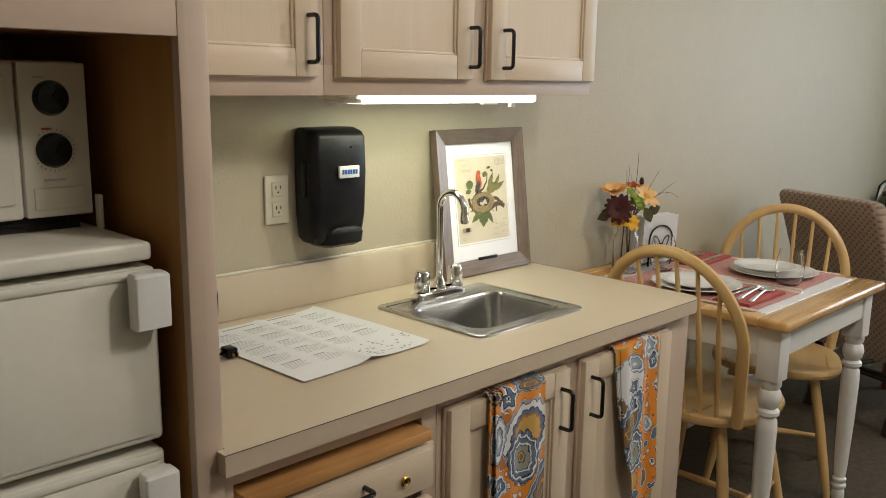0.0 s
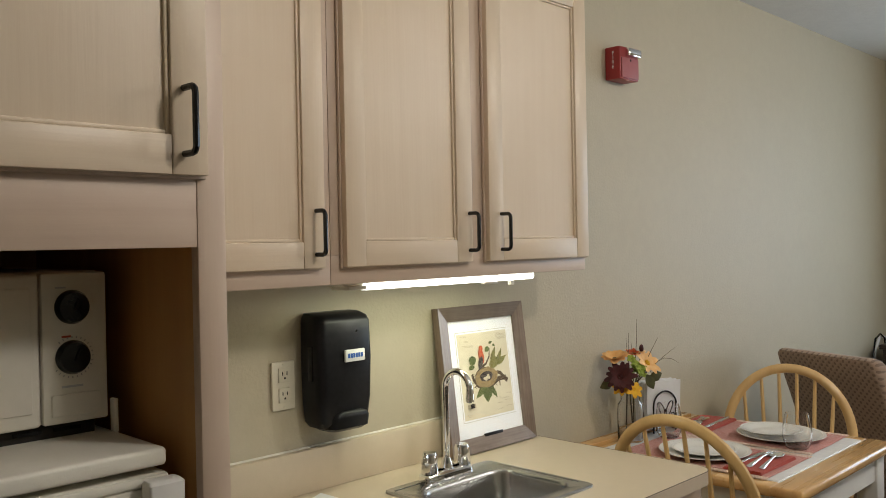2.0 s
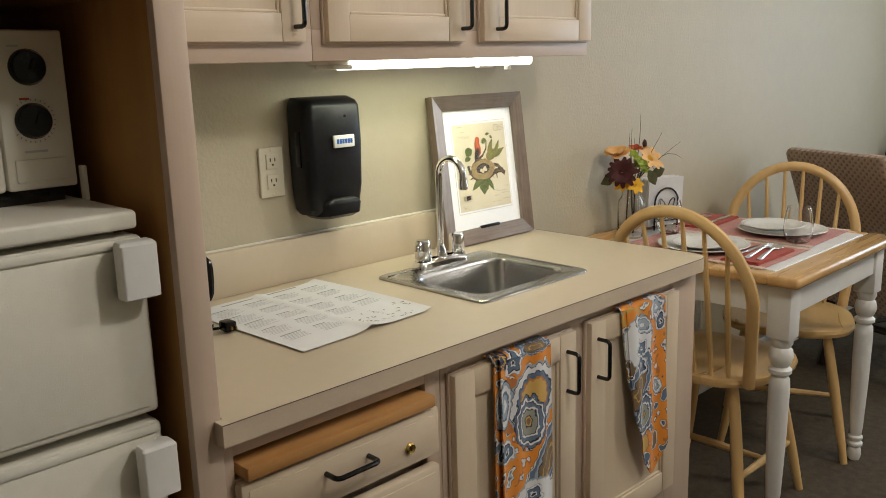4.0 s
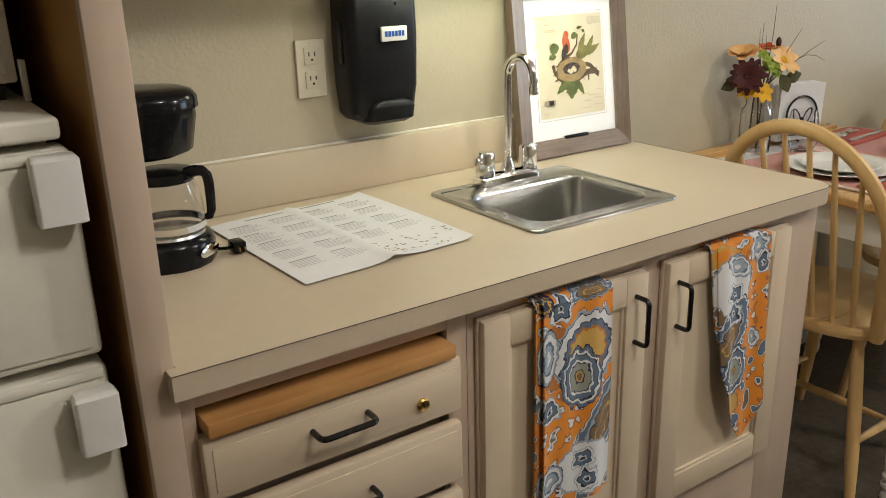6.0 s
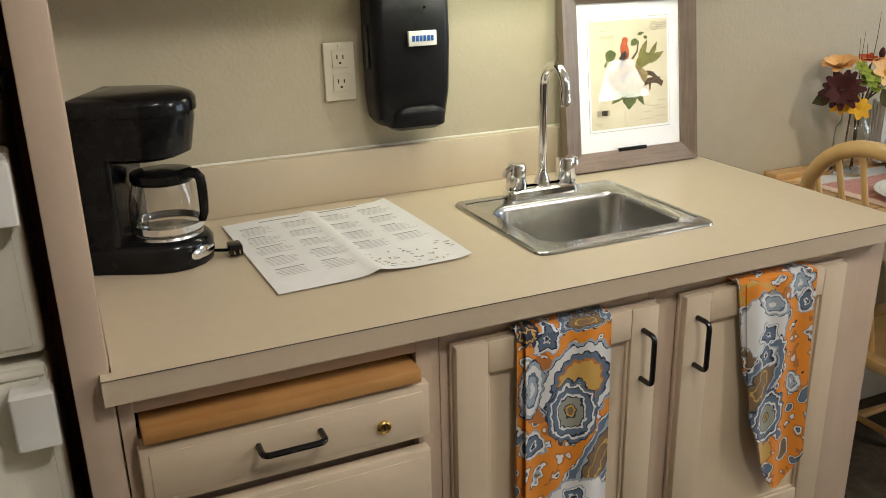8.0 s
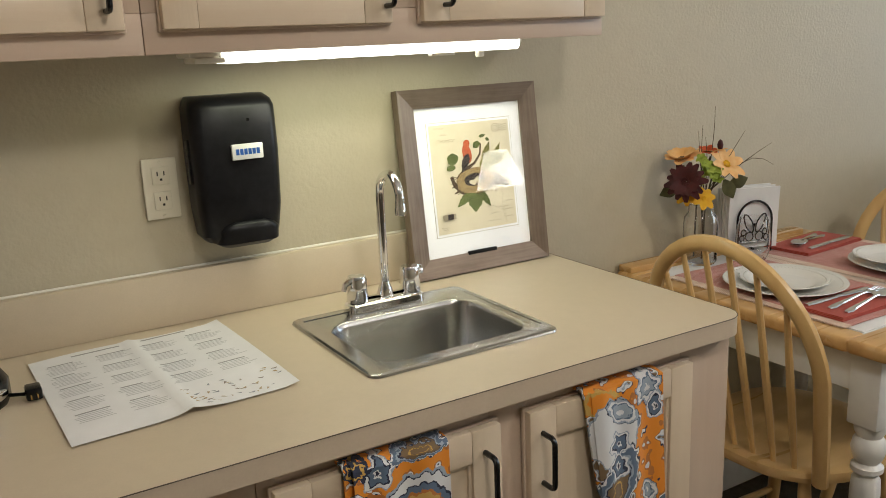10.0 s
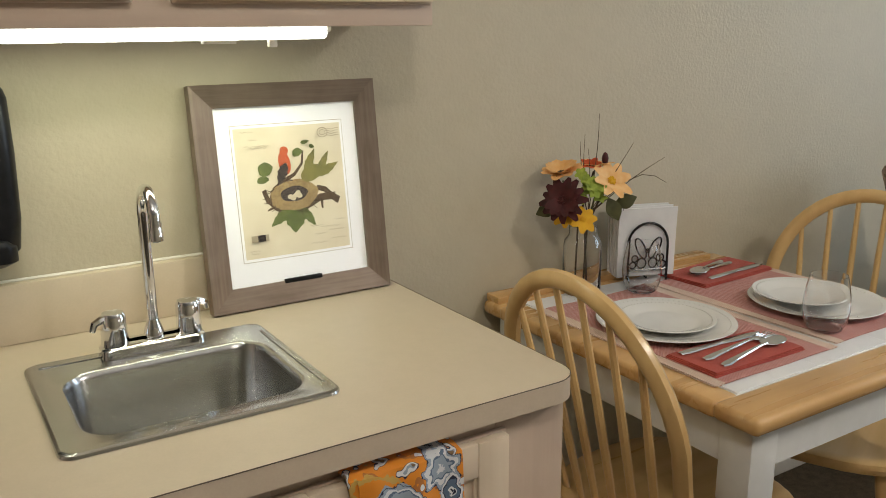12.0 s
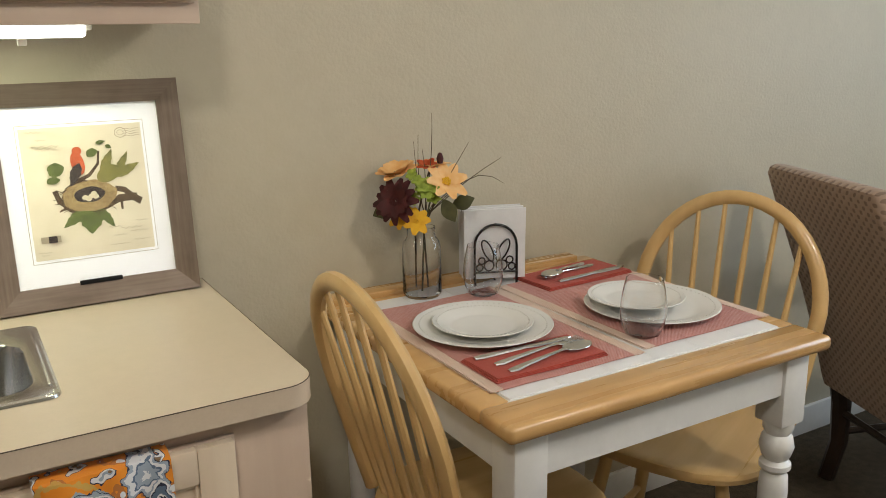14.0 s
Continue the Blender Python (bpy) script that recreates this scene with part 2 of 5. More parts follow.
BEADS = mat("grey_rim_beads", (0.60, 0.58, 0.53), (0.52, 0.50, 0.45), 0.3)
RED_CLOTH = woven("rust_red_linen", (0.36, 0.035, 0.015), (0.46, 0.06, 0.03), 2600, 2600, 0.9, 0.2)
MAT_CLOTH = woven("red_and_cream_weave", (0.46, 0.14, 0.11), (0.60, 0.33, 0.28), 1700, 1700, 0.9, 0.4)
MAT_EDGE = woven("cream_border_weave", (0.60, 0.36, 0.26), (0.78, 0.66, 0.54), 600, 1400, 0.9, 0.4)
TILEWHITE = mat("white_tile_inlay", (0.86, 0.86, 0.86), (0.83, 0.83, 0.83), 0.22, scale=30)
PAPER = mat("white_paper", (0.86, 0.86, 0.87), (0.83, 0.83, 0.84), 0.8, scale=40)
INK = mat("grey_print_ink", (0.58, 0.58, 0.59), (0.52, 0.52, 0.53), 0.8, scale=200)
INK_DARK = mat("dark_print_ink", (0.40, 0.40, 0.40), (0.32, 0.32, 0.32), 0.8, scale=200)
TINT = [mat("tinted_ink", c, None, 0.8) for c in ((0.45, 0.33, 0.2), (0.3, 0.32, 0.36), (0.55, 0.45, 0.3), (0.25, 0.2, 0.17))]
FRAMEMETAL = mat("brushed_pewter_moulding", (0.30, 0.235, 0.19), (0.22, 0.165, 0.13), 0.34, 0.5, scale=160, stretch=(1, 1, 0.06))
FRAMEMETAL_H = mat("brushed_pewter_moulding_rail", (0.30, 0.235, 0.19), (0.22, 0.165, 0.13), 0.34, 0.5, scale=160, stretch=(0.06, 1, 1))
MATBOARD = mat("white_mat_board", (0.80, 0.80, 0.81), (0.78, 0.78, 0.79), 0.8, scale=100)
PARCH = mat("aged_parchment_print", (0.66, 0.60, 0.45), (0.58, 0.51, 0.36), 0.8, scale=18)
P_RED = mat("orange_red_print", (0.50, 0.10, 0.03), (0.36, 0.06, 0.02), 0.8, scale=90)
P_OLIVE = mat("olive_print", (0.22, 0.20, 0.05), (0.12, 0.11, 0.03), 0.8, scale=90)
P_GREEN = mat("leaf_green_print", (0.13, 0.16, 0.04), (0.06, 0.08, 0.02), 0.8, scale=90)
P_BROWN = mat("branch_brown_print", (0.10, 0.06, 0.03), (0.05, 0.03, 0.015), 0.8, scale=120)
P_NEST = mat("nest_tan_print", (0.38, 0.27, 0.12), (0.20, 0.13, 0.05), 0.8, scale=160)
P_EGG = mat("egg_cream_print", (0.62, 0.56, 0.40), (0.5, 0.44, 0.3), 0.8, scale=160)
P_GREY = mat("print_fine_line", (0.40, 0.34, 0.24), (0.33, 0.28, 0.2), 0.8)
P_DARK = mat("print_dark_wing", (0.05, 0.035, 0.03), (0.03, 0.02, 0.02), 0.8, scale=90)
BLUE = mat("blue_mark", (0.02, 0.10, 0.38), None, 0.4)
ALARM = mat("red_alarm_plastic", (0.36, 0.03, 0.03), (0.30, 0.025, 0.025), 0.4, scale=40)
ALARM_FACE = mat("faded_red_face", (0.42, 0.12, 0.12), (0.38, 0.10, 0.10), 0.5, scale=60)
RED = mat("red_mark", (0.5, 0.08, 0.04), None, 0.5)
TOWEL_A = cloth_print("paisley_cotton_medallion", [
    (-0.050, 0.105, 0.045, 0.055, 0, PLAIN_RUST, 0), (0.055, 0.255, 0.038, 0.120, 30, BAND, 14), (0.020, 0.105, 0.078, 0.068, -20, PLUME, 16),
    (0.005, 0.155, 0.046, 0.058, -12, MEDALLION, 12), (-0.066, 0.100, 0.020, 0.050, 6, LEAF, 0), (-0.062, 0.198, 0.022, 0.024, 0, PETAL, 3),
    (0.025, 0.330, 0.072, 0.052, 10, PLAIN_WHITE, 9), (0.012, 0.312, 0.022, 0.022, 0, PETAL, 5), (0.020, 0.352, 0.023, 0.023, 20, PETAL, 5), (-0.058, 0.335, 0.026, 0.034, 30, LEAF, 0),
    (-0.040, 0.020, 0.022, 0.026, 40, PETAL, 5), (0.030, 0.006, 0.055, 0.012, 0, BAND, 14), (-0.070, 0.010, 0.018, 0.016, 0, [(0, INK_NAVY), (0.5, GOLD), (0.7, INK_NAVY)], 7)])
TOWEL_B = cloth_print("paisley_cotton_flowers", [
    (-0.050, 0.030, 0.042, 0.026, 20, [(0, ORANGE), (0.8, GOLD)], 9), (-0.030, 0.085, 0.052, 0.062, -14, PLAIN_WHITE, 12), (-0.014, 0.050, 0.040, 0.018, 28, LEAF, 9),
    (-0.030, 0.200, 0.040, 0.095, 26, BAND, 14), (-0.018, 0.106, 0.022, 0.022, 10, PETAL, 5), (-0.020, 0.146, 0.023, 0.023, 30, PETAL, 5), (0.044, 0.022, 0.028, 0.030, 20, LEAF, 7), (0.062, 0.060, 0.016, 0.024, 0, PETAL, 3),
    (-0.006, 0.272, 0.042, 0.055, 8, MEDALLION, 12), (0.052, 0.215, 0.014, 0.026, -20, LEAF, 0), (-0.022, 0.345, 0.045, 0.028, 10, PLAIN_GOLD, 12), (-0.035, 0.378, 0.040, 0.022, 20, PLUME, 9)])
GLASS = glass("clear_glass")
PETAL_PEACH = mat("peach_petal", (0.88, 0.57, 0.26), (0.82, 0.43, 0.14), 0.7, scale=60)
PETAL_MAROON = mat("maroon_petal", (0.075, 0.006, 0.006), (0.03, 0.003, 0.003), 0.7, scale=60)
PETAL_YELLOW = mat("yellow_petal", (0.85, 0.52, 0.02), (0.75, 0.38, 0.01), 0.7, scale=60)
PETAL_GREEN = mat("lime_green_leaf", (0.36, 0.44, 0.06), (0.20, 0.28, 0.03), 0.7, scale=60)
PETAL_RED = mat("orange_red_petal", (0.60, 0.10, 0.02), (0.5, 0.06, 0.01), 0.7, scale=60)
STEMS = mat("dry_stem", (0.10, 0.07, 0.04), (0.06, 0.04, 0.02), 0.8, scale=60)
STEM_GREEN = mat("green_stem", (0.10, 0.10, 0.035), (0.06, 0.06, 0.02), 0.6, scale=60)
NAPKIN = mat("paper_napkin", (0.80, 0.80, 0.80), (0.76, 0.76, 0.76), 0.85, scale=60, bump=0.1, bscale=300)
TUBE_GLOW = glow("fluorescent_diffuser", (1.0, 1.0, 0.90), 3.4)
SHADE_GLOW = glow("lit_fabric_shade", (1.0, 0.95, 0.88), 7.0)
DOME_GLOW = glow("lit_glass_dome", (1.0, 0.9, 0.75), 5.0)


# ---- shape helpers ----
def box(bm, x0, x1, y0, y1, z0, z1, bevel=0.0, seg=2, m=None):
    r = bmesh.ops.create_cube(bm, size=1)
    vs = r["verts"]
    for v in vs:
        v.co = Vector((x0 + (v.co.x + 0.5) * (x1 - x0), y0 + (v.co.y + 0.5) * (y1 - y0), z0 + (v.co.z + 0.5) * (z1 - z0)))
        if m:
            v.co = m @ v.co
    if bevel:
        es = list({e for v in vs for e in v.link_edges})
        bmesh.ops.bevel(bm, geom=es, offset=bevel, segments=seg, affect="EDGES", profile=0.5)
    return bm


def B(*a, **k):
    return box(bmesh.new(), *a, **k)


def loft(bm, rings, cap=(True, True), closed=False):
    vr = [[bm.verts.new(p) for p in r] for r in rings]
    n = len(vr[0])
    pairs = list(zip(vr, vr[1:])) + ([(vr[-1], vr[0])] if closed else [])
    for a, b in pairs:
        for i in range(n):
            bm.faces.new((a[i], a[(i + 1) % n], b[(i + 1) % n], b[i]))
    if cap[0] and not closed:
        bm.faces.new(list(reversed(vr[0])))
    if cap[1] and not closed:
        bm.faces.new(vr[-1])
    bmesh.ops.recalc_face_normals(bm, faces=bm.faces)
    return bm


def lathe(profile, at=(0, 0, 0), seg=20, bm=None, cap=(True, True), m=None):
    bm = bm or bmesh.new()
    rings = []
    for r, z in profile:
        ring = [Vector((at[0] + r * math.cos(2 * math.pi * i / seg), at[1] + r * math.sin(2 * math.pi * i / seg), at[2] + z)) for i in range(seg)]
        rings.append([m @ p for p in ring] if m else ring)
    return loft(bm, rings, cap)


def tube(pts, radius, seg=8, bm=None, closed=False, flat=1.0):
    """A rod along pts; radius one number or one for each point."""
    bm = bm or bmesh.new()
    pts = [Vector(p) for p in pts]
    rad = radius if isinstance(radius, (list, tuple)) else [radius] * len(pts)
    rings, side = [], None
    for i, p in enumerate(pts):
        if closed:
            d = pts[(i + 1) % len(pts)] - pts[i - 1]
        else:
            d = pts[min(i + 1, len(pts) - 1)] - pts[max(i - 1, 0)]
        d.normalize()
        if side is None:
            side = d.cross(Vector((0, 0, 1)) if abs(d.z) < 0.9 else Vector((0, 1, 0))).normalized()
        side = (side - d * side.dot(d)).normalized()
        up = d.cross(side)
        rings.append([p + rad[i] * (side * math.cos(2 * math.pi * k / seg) + flat * up * math.sin(2 * math.pi * k / seg)) for k in range(seg)])
    return loft(bm, rings, closed=closed)


def rrect(cx, cy, w, h, r, z, n=5):
    out = []
    for qx, qy, a0 in ((1, 1, 0), (-1, 1, 90), (-1, -1, 180), (1, -1, 270)):
        for i in range(n + 1):
            a = radians(a0 + 90 * i / n)
            out.append(Vector((cx + qx * (w / 2 - r) + r * math.cos(a), cy + qy * (h / 2 - r) + r * math.sin(a), z)))
    return out


def sheet(fn, nu, nv, thick, bm=None):
    """A sheet of some thickness: fn(u, v) gives the place and the normal."""
    bm = bm or bmesh.new()
    top, bot = [], []
    for j in range(nv + 1):
        a, b = [], []
        for i in range(nu + 1):
            p, nrm = fn(i / nu, j / nv)
            a.append(bm.verts.new(Vector(p) + Vector(nrm) * thick / 2))
            b.append(bm.verts.new(Vector(p) - Vector(nrm) * thick / 2))
        top.append(a)
        bot.append(b)
    for j in range(nv):
        for i in range(nu):
            bm.faces.new((top[j][i], top[j][i + 1], top[j + 1][i + 1], top[j + 1][i]))
            bm.faces.new((bot[j][i], bot[j + 1][i], bot[j + 1][i + 1], bot[j][i + 1]))
    for i in range(nu):
        bm.faces.new((top[0][i + 1], top[0][i], bot[0][i], bot[0][i + 1]))
        bm.faces.new((top[nv][i], top[nv][i + 1], bot[nv][i + 1], bot[nv][i]))
    for j in range(nv):
        bm.faces.new((top[j][0], top[j + 1][0], bot[j + 1][0], bot[j][0]))
        bm.faces.new((top[j + 1][nu], top[j][nu], bot[j][nu], bot[j + 1][nu]))
    bmesh.ops.recalc_face_normals(bm, faces=bm.faces)
    return bm


def prism(pts, z0, z1, bm=None, m=None):
    """An outline in x and y, raised from z0 to z1."""
    bm = bm or bmesh.new()
    f = lambda p, z: (m @ Vector((p[0], p[1], z))) if m else Vector((p[0], p[1], z))
    return loft(bm, [[f(p, z0) for p in pts], [f(p, z1) for p in pts]])


def mesh_of(name, bm, material, smooth=38):
    me = bpy.data.meshes.new(name)
    bm.to_mesh(me)
    bm.free()
    for p in me.polygons:
        p.use_smooth = True
    me.set_sharp_from_angle(angle=radians(smooth))
    me.materials.append(material)
    return me


def part(name, bm, material, parent, label=""):
    ob = new(name, mesh_of(name, bm, material))
    ob.parent = parent
    if parent and parent.type == "MESH":
        ob.matrix_parent_inverse = Matrix.Identity(4)
    return tagged(ob, label)


def thing(name, m, label, category, group="", kind=""):
    ob = new(name)
    ob.empty_display_size = 0.05
    ob.matrix_world = m if isinstance(m, Matrix) else pose(*m)
    return tagged(ob, label, category, group, kind)


def structure(name, bm, material, label, category):
    return tagged(new(name, mesh_of(name, bm, material)), label, category, kind="structure")


def solo(name, bm, material, label, category, m=None, group=""):
    ob = tagged(new(name, mesh_of(name, bm, material)), label, category, group)
    if m:
        ob.matrix_world = m
    return ob


def wpart(name, bm, material, parent, label=""):
    """A part given in the room's own coordinates, under an unturned thing."""
    root = parent
    while root.parent:
        root = root.parent
    bmesh.ops.translate(bm, verts=bm.verts, vec=-root.matrix_world.translation)
    return part(name, bm, material, parent, label)


# ---- the room ----
W, X0, X1, Y0, H = 2.345, -1.2, 6.05, -2.1, 2.445
structure("floor", B(X0 - 0.1, X1 + 0.1, Y0 - 0.1, W + 0.1, -0.1, 0), CARPET, "brown-grey cut pile carpet floor", "floor")
structure("ceiling", B(X0 - 0.1, X1 + 0.1, Y0 - 0.1, W + 0.1, H, H + 0.1), CEIL, "off-white textured ceiling", "ceiling")
structure("wall_north", B(X0 - 0.1, X1 + 0.1, W, W + 0.1, 0, H), WALL, "beige painted wall with orange-peel texture", "wall")
structure("wall_south", B(X0 - 0.1, X1 + 0.1, Y0 - 0.1, Y0, 0, H), WALL, "beige painted wall behind the walk", "wall")
structure("wall_west", B(X0 - 0.1, X0, Y0, W, 0, H), WALL, "beige painted wall behind the walk", "wall")
bm = bmesh.new()
for a in ((Y0, 0.05, 0, H), (1.65, W, 0, H), (0.05, 1.65, 0, 0.85), (0.05, 1.65, 2.15, H)):
    box(bm, X1, X1 + 0.1, a[0], a[1], a[2], a[3])
structure("wall_east", bm, WALL, "beige painted end wall with a window opening", "wall")
win = tagged(new("window_1", mesh_of("window_1", box(B(X1 + 0.03, X1 + 0.07, 0.05, 1.65, 0.85, 0.91, bevel=0.004), X1 + 0.03, X1 + 0.07, 0.05, 1.65, 2.09, 2.15, bevel=0.004), WHITE)), "white framed double window", "window", kind="structure")
for y in (0.05, 0.82, 1.59):
    part("window_frame", B(X1 + 0.032, X1 + 0.068, y, y + 0.06, 0.91, 2.09, bevel=0.003), WHITE, win)
for y in (0.11, 0.88):
    pane = part("pane", B(X1 + 0.047, X1 + 0.053, y, y + 0.71, 0.91, 2.09), GLASS, win)
    pane.visible_shadow = False
part("window_sill", B(X1 - 0.06, X1 + 0.03, 0.0, 1.6, 0.82, 0.85, bevel=0.006), WHITE, win)
structure("baseboard", B(2.692, X1, W - 0.014, W, 0, 0.1, bevel=0.004), WHITE, "white painted baseboard", "baseboard")


# ---- kitchen cabinets ----
def pull(name, parent, x, y, z, length=0.086, out=0.03, upright=True):
    """A black wire pull, its ends on the plane y."""
    h, r = length / 2, 0.009
    arc = [(0, -h), (out - r, -h)] + [(out - r + r * math.sin(a), -h + r - r * math.cos(a)) for a in (radians(30), radians(60), radians(90))]
    arc = arc + [(o, -s) for o, s in reversed(arc)]
    pts = [(x, y - o, z + s) if upright else (x + s, y - o, z) for o, s in arc]
    return wpart(name, tube(pts, 0.0045, 8), BLACK_METAL, parent, "black wire pull")


def panel_door(parent, x0, x1, z0, z1, yf, handle=None, rail=0.05, name="door"):
    """A framed door with a recessed flat panel; yf is its front plane."""
    t, bead, e = 0.02, 0.006, 0.004
    d = wpart(name, B(x0 + rail - 0.004, x1 - rail + 0.004, yf + 0.010, yf + 0.013, z0 + rail - 0.004, z1 - rail + 0.004), MAPLE, parent)
    for a, b in ((x0, x0 + rail), (x1 - rail, x1)):
        wpart("stile", B(a, b, yf, yf + t, z0, z1, bevel=0.002), MAPLE, d)
    for a, b in ((z0, z0 + rail), (z1 - rail, z1)):
        wpart("rail", B(x0 + rail, x1 - rail, yf + 0.0006, yf + t, a, b, bevel=0.002), MAPLE_H, d)
    for a in (x0 + rail, x1 - rail - bead):
        wpart("bead", B(a, a + bead, yf + 0.005, yf + 0.012, z0 + rail, z1 - rail, bevel=0.002), MAPLE, d)
    for a in (z0 + rail, z1 - rail - bead):
        wpart("bead", B(x0 + rail + bead, x1 - rail - bead, yf + 0.005, yf + 0.012, a, a + bead, bevel=0.002), MAPLE, d)
    wpart("lip", B(x0 - e, x1 + e, yf + 0.0135, yf + t + 0.001, z0 - e, z1 + e, bevel=0.002), FRAMEWOOD, d)
    if handle:
        pull("handle", d, handle[0], yf, handle[1])
    return d


# tall surround over and beside the refrigerator
tall = thing("tall_cabinet", (0.98, 2.05, 0), "pickled maple tall cabinet framing the refrigerator niche", "cabinet")
wpart("side_panel", B(1.302, 1.339, 1.762, W - 0.002, 0, 2.14), PLY, tall, "amber plywood niche side")
wpart("stile", B(1.298, 1.341, 1.745, 1.764, 0, 2.14, bevel=0.002), FRAMEWOOD, tall)
wpart("outer_skin", B(1.3385, 1.3425, 1.764, W - 0.002, 0, 2.14), FRAMEWOOD, tall)
wpart("side_panel", B(0.62, 0.655, 1.762, W - 0.002, 0, 2.14), PLY, tall)
wpart("stile", B(0.618, 0.66, 1.745, 1.764, 0, 2.14, bevel=0.002), FRAMEWOOD, tall)
wpart("rail", B(0.66, 1.298, 1.746, 1.764, 1.442, 1.545, bevel=0.0015), FRAMEWOOD_H, tall)
wpart("rail", B(0.66, 1.298, 1.746, 1.764, 2.06, 2.14, bevel=0.0015), FRAMEWOOD_H, tall)
wpart("shelf", B(0.655, 1.302, 1.764, W - 0.002, 1.45, 1.468), PLY, tall)
wpart("top", B(0.62, 1.341, 1.764, W - 0.002, 2.122, 2.14), PLY, tall)
wpart("back_panel", B(0.655, 1.302, W - 0.012, W - 0.003, 0, 2.122), PLY, tall)
panel_door(tall, 0.69, 1.305, 1.537, 2.12, 1.724, (1.270, 1.607), 0.052)

# wall cabinets
for x0, x1, doors in ((1.3435, 1.7835, ((1.362, 1.756, 1.733),)), (1.7845, 2.668, ((1.810, 2.189, 2.177), (2.249, 2.657, 2.291)))):
    up = thing("wall_cabinet", ((x0 + x1) / 2, 2.2, 1.362), "pickled maple wall cabinet with black wire pulls", "cabinet", "wall cabinets over the counter")
    wpart("body", B(x0, x1, 2.098, W - 0.002, 1.374, 2.138, bevel=0.001), FRAMEWOOD, up)
    wpart("bottom_rail", B(x0, x1, 2.082, 2.099, 1.36, 1.42, bevel=0.0015), FRAMEWOOD_H, up)
    wpart("top_rail", B(x0, x1, 2.082, 2.099, 2.08, 2.14, bevel=0.0015), FRAMEWOOD_H, up)
    wpart("stile", B(x0, x0 + 0.03, 2.0815, 2.099, 1.42, 2.08, bevel=0.0015), FRAMEWOOD, up)
    wpart("stile", B(x1 - 0.03, x1, 2.0815, 2.099, 1.42, 2.08, bevel=0.0015), FRAMEWOOD, up)
    if len(doors) > 1:
        wpart("stile", B(2.185, 2.253, 2.0815, 2.099, 1.42, 2.08, bevel=0.0015), FRAMEWOOD, up)
    for a, b, hx in doors:
        panel_door(up, a, b, 1.396, 2.12, 2.06, (hx, 1.466), 0.052)

# base cabinets
yf = 1.757
drawers = thing("drawer_cabinet", (1.56, 2.05, 0), "pickled maple drawer cabinet with a pull-out board", "cabinet")
wpart("body", B(1.3435, 1.784, yf + 0.018, W - 0.002, 0.1, 0.75), FRAMEWOOD, drawers)
wpart("stile", B(1.3435, 1.362, yf, yf + 0.018, 0.1, 0.83, bevel=0.001), FRAMEWOOD, drawers)
wpart("stile", B(1.748, 1.784, yf, yf + 0.018, 0.1, 0.83, bevel=0.001), FRAMEWOOD, drawers)
wpart("top_rail", B(1.362, 1.748, yf + 0.0006, yf + 0.018, 0.797, 0.83), FRAMEWOOD_H, drawers)
wpart("rail", B(1.362, 1.748, yf + 0.0006, yf + 0.018, 0.655, 0.759), FRAMEWOOD_H, drawers)
# near-black block standing in for the shade around the pull-out board
wpart("slot_shade", B(1.362, 1.748, yf + 0.03, yf + 0.05, 0.76, 0.82), DARK, drawers)
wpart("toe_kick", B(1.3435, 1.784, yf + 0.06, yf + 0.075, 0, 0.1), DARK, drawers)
wpart("cutting_board", B(1.366, 1.744, 1.726, 2.1, 0.764, 0.785, bevel=0.003), BOARD, drawers, "amber maple pull-out board")
for z0, z1, hz in ((0.668, 0.757, 0.722), (0.545, 0.648, 0.598), (0.13, 0.525, 0.42)):
    dr = wpart("drawer_front", B(1.358, 1.759, 1.735, yf, z0, z1, bevel=0.005, seg=2), MAPLE_H, drawers)
    wpart("raised_field", B(1.37, 1.747, 1.7335, 1.737, z0 + 0.012, z1 - 0.012, bevel=0.0015), MAPLE_H, dr)
    pull("handle", dr, 1.551, 1.7335, hz, upright=False)
    if z0 > 0.6:
        lock = wpart("lock", lathe([(0.0, 0), (0.0105, 0), (0.0105, 0.003), (0.008, 0.006), (0.006, 0.0045), (0.0, 0.0045)], seg=20, cap=(False, False), m=pose(1.686, 1.7335, 0.703, 90, 0, 0)), BRASS, dr, "round brass lock")
        wpart("keyhole", B(1.6852, 1.6868, 1.728, 1.7295, 0.700, 0.706), DARK, lock)

sinkbase = thing("sink_cabinet", (2.24, 2.05, 0), "pickled maple sink cabinet with two doors", "cabinet")
bm = bmesh.new()
box(bm, 1.785, 1.803, yf + 0.018, W - 0.002, 0.1, 0.83)
box(bm, 2.672, 2.690, yf + 0.018, W - 0.002, 0, 0.83)
box(bm, 1.803, 2.672, W - 0.014, W - 0.004, 0.1, 0.83)
box(bm, 1.803, 2.672, yf + 0.018, W - 0.014, 0.1, 0.118)
wpart("body", bm, FRAMEWOOD, sinkbase)
for a, b in ((1.785, 1.812), (2.155, 2.228), (2.565, 2.69)):
    wpart("stile", B(a, b, yf, yf + 0.018, 0.1, 0.83, bevel=0.001), FRAMEWOOD, sinkbase)
for a, b in ((1.812, 2.155), (2.228, 2.565)):
    wpart("rail", B(a, b, yf + 0.0006, yf + 0.018, 0.78, 0.83), FRAMEWOOD_H, sinkbase)
    wpart("rail", B(a, b, yf + 0.0006, yf + 0.018, 0.1, 0.31), FRAMEWOOD_H, sinkbase)
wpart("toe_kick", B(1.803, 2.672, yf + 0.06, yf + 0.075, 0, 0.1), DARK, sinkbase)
panel_door(sinkbase, 1.802, 2.162, 0.29, 0.799, 1.735, (2.132, 0.717), 0.052)
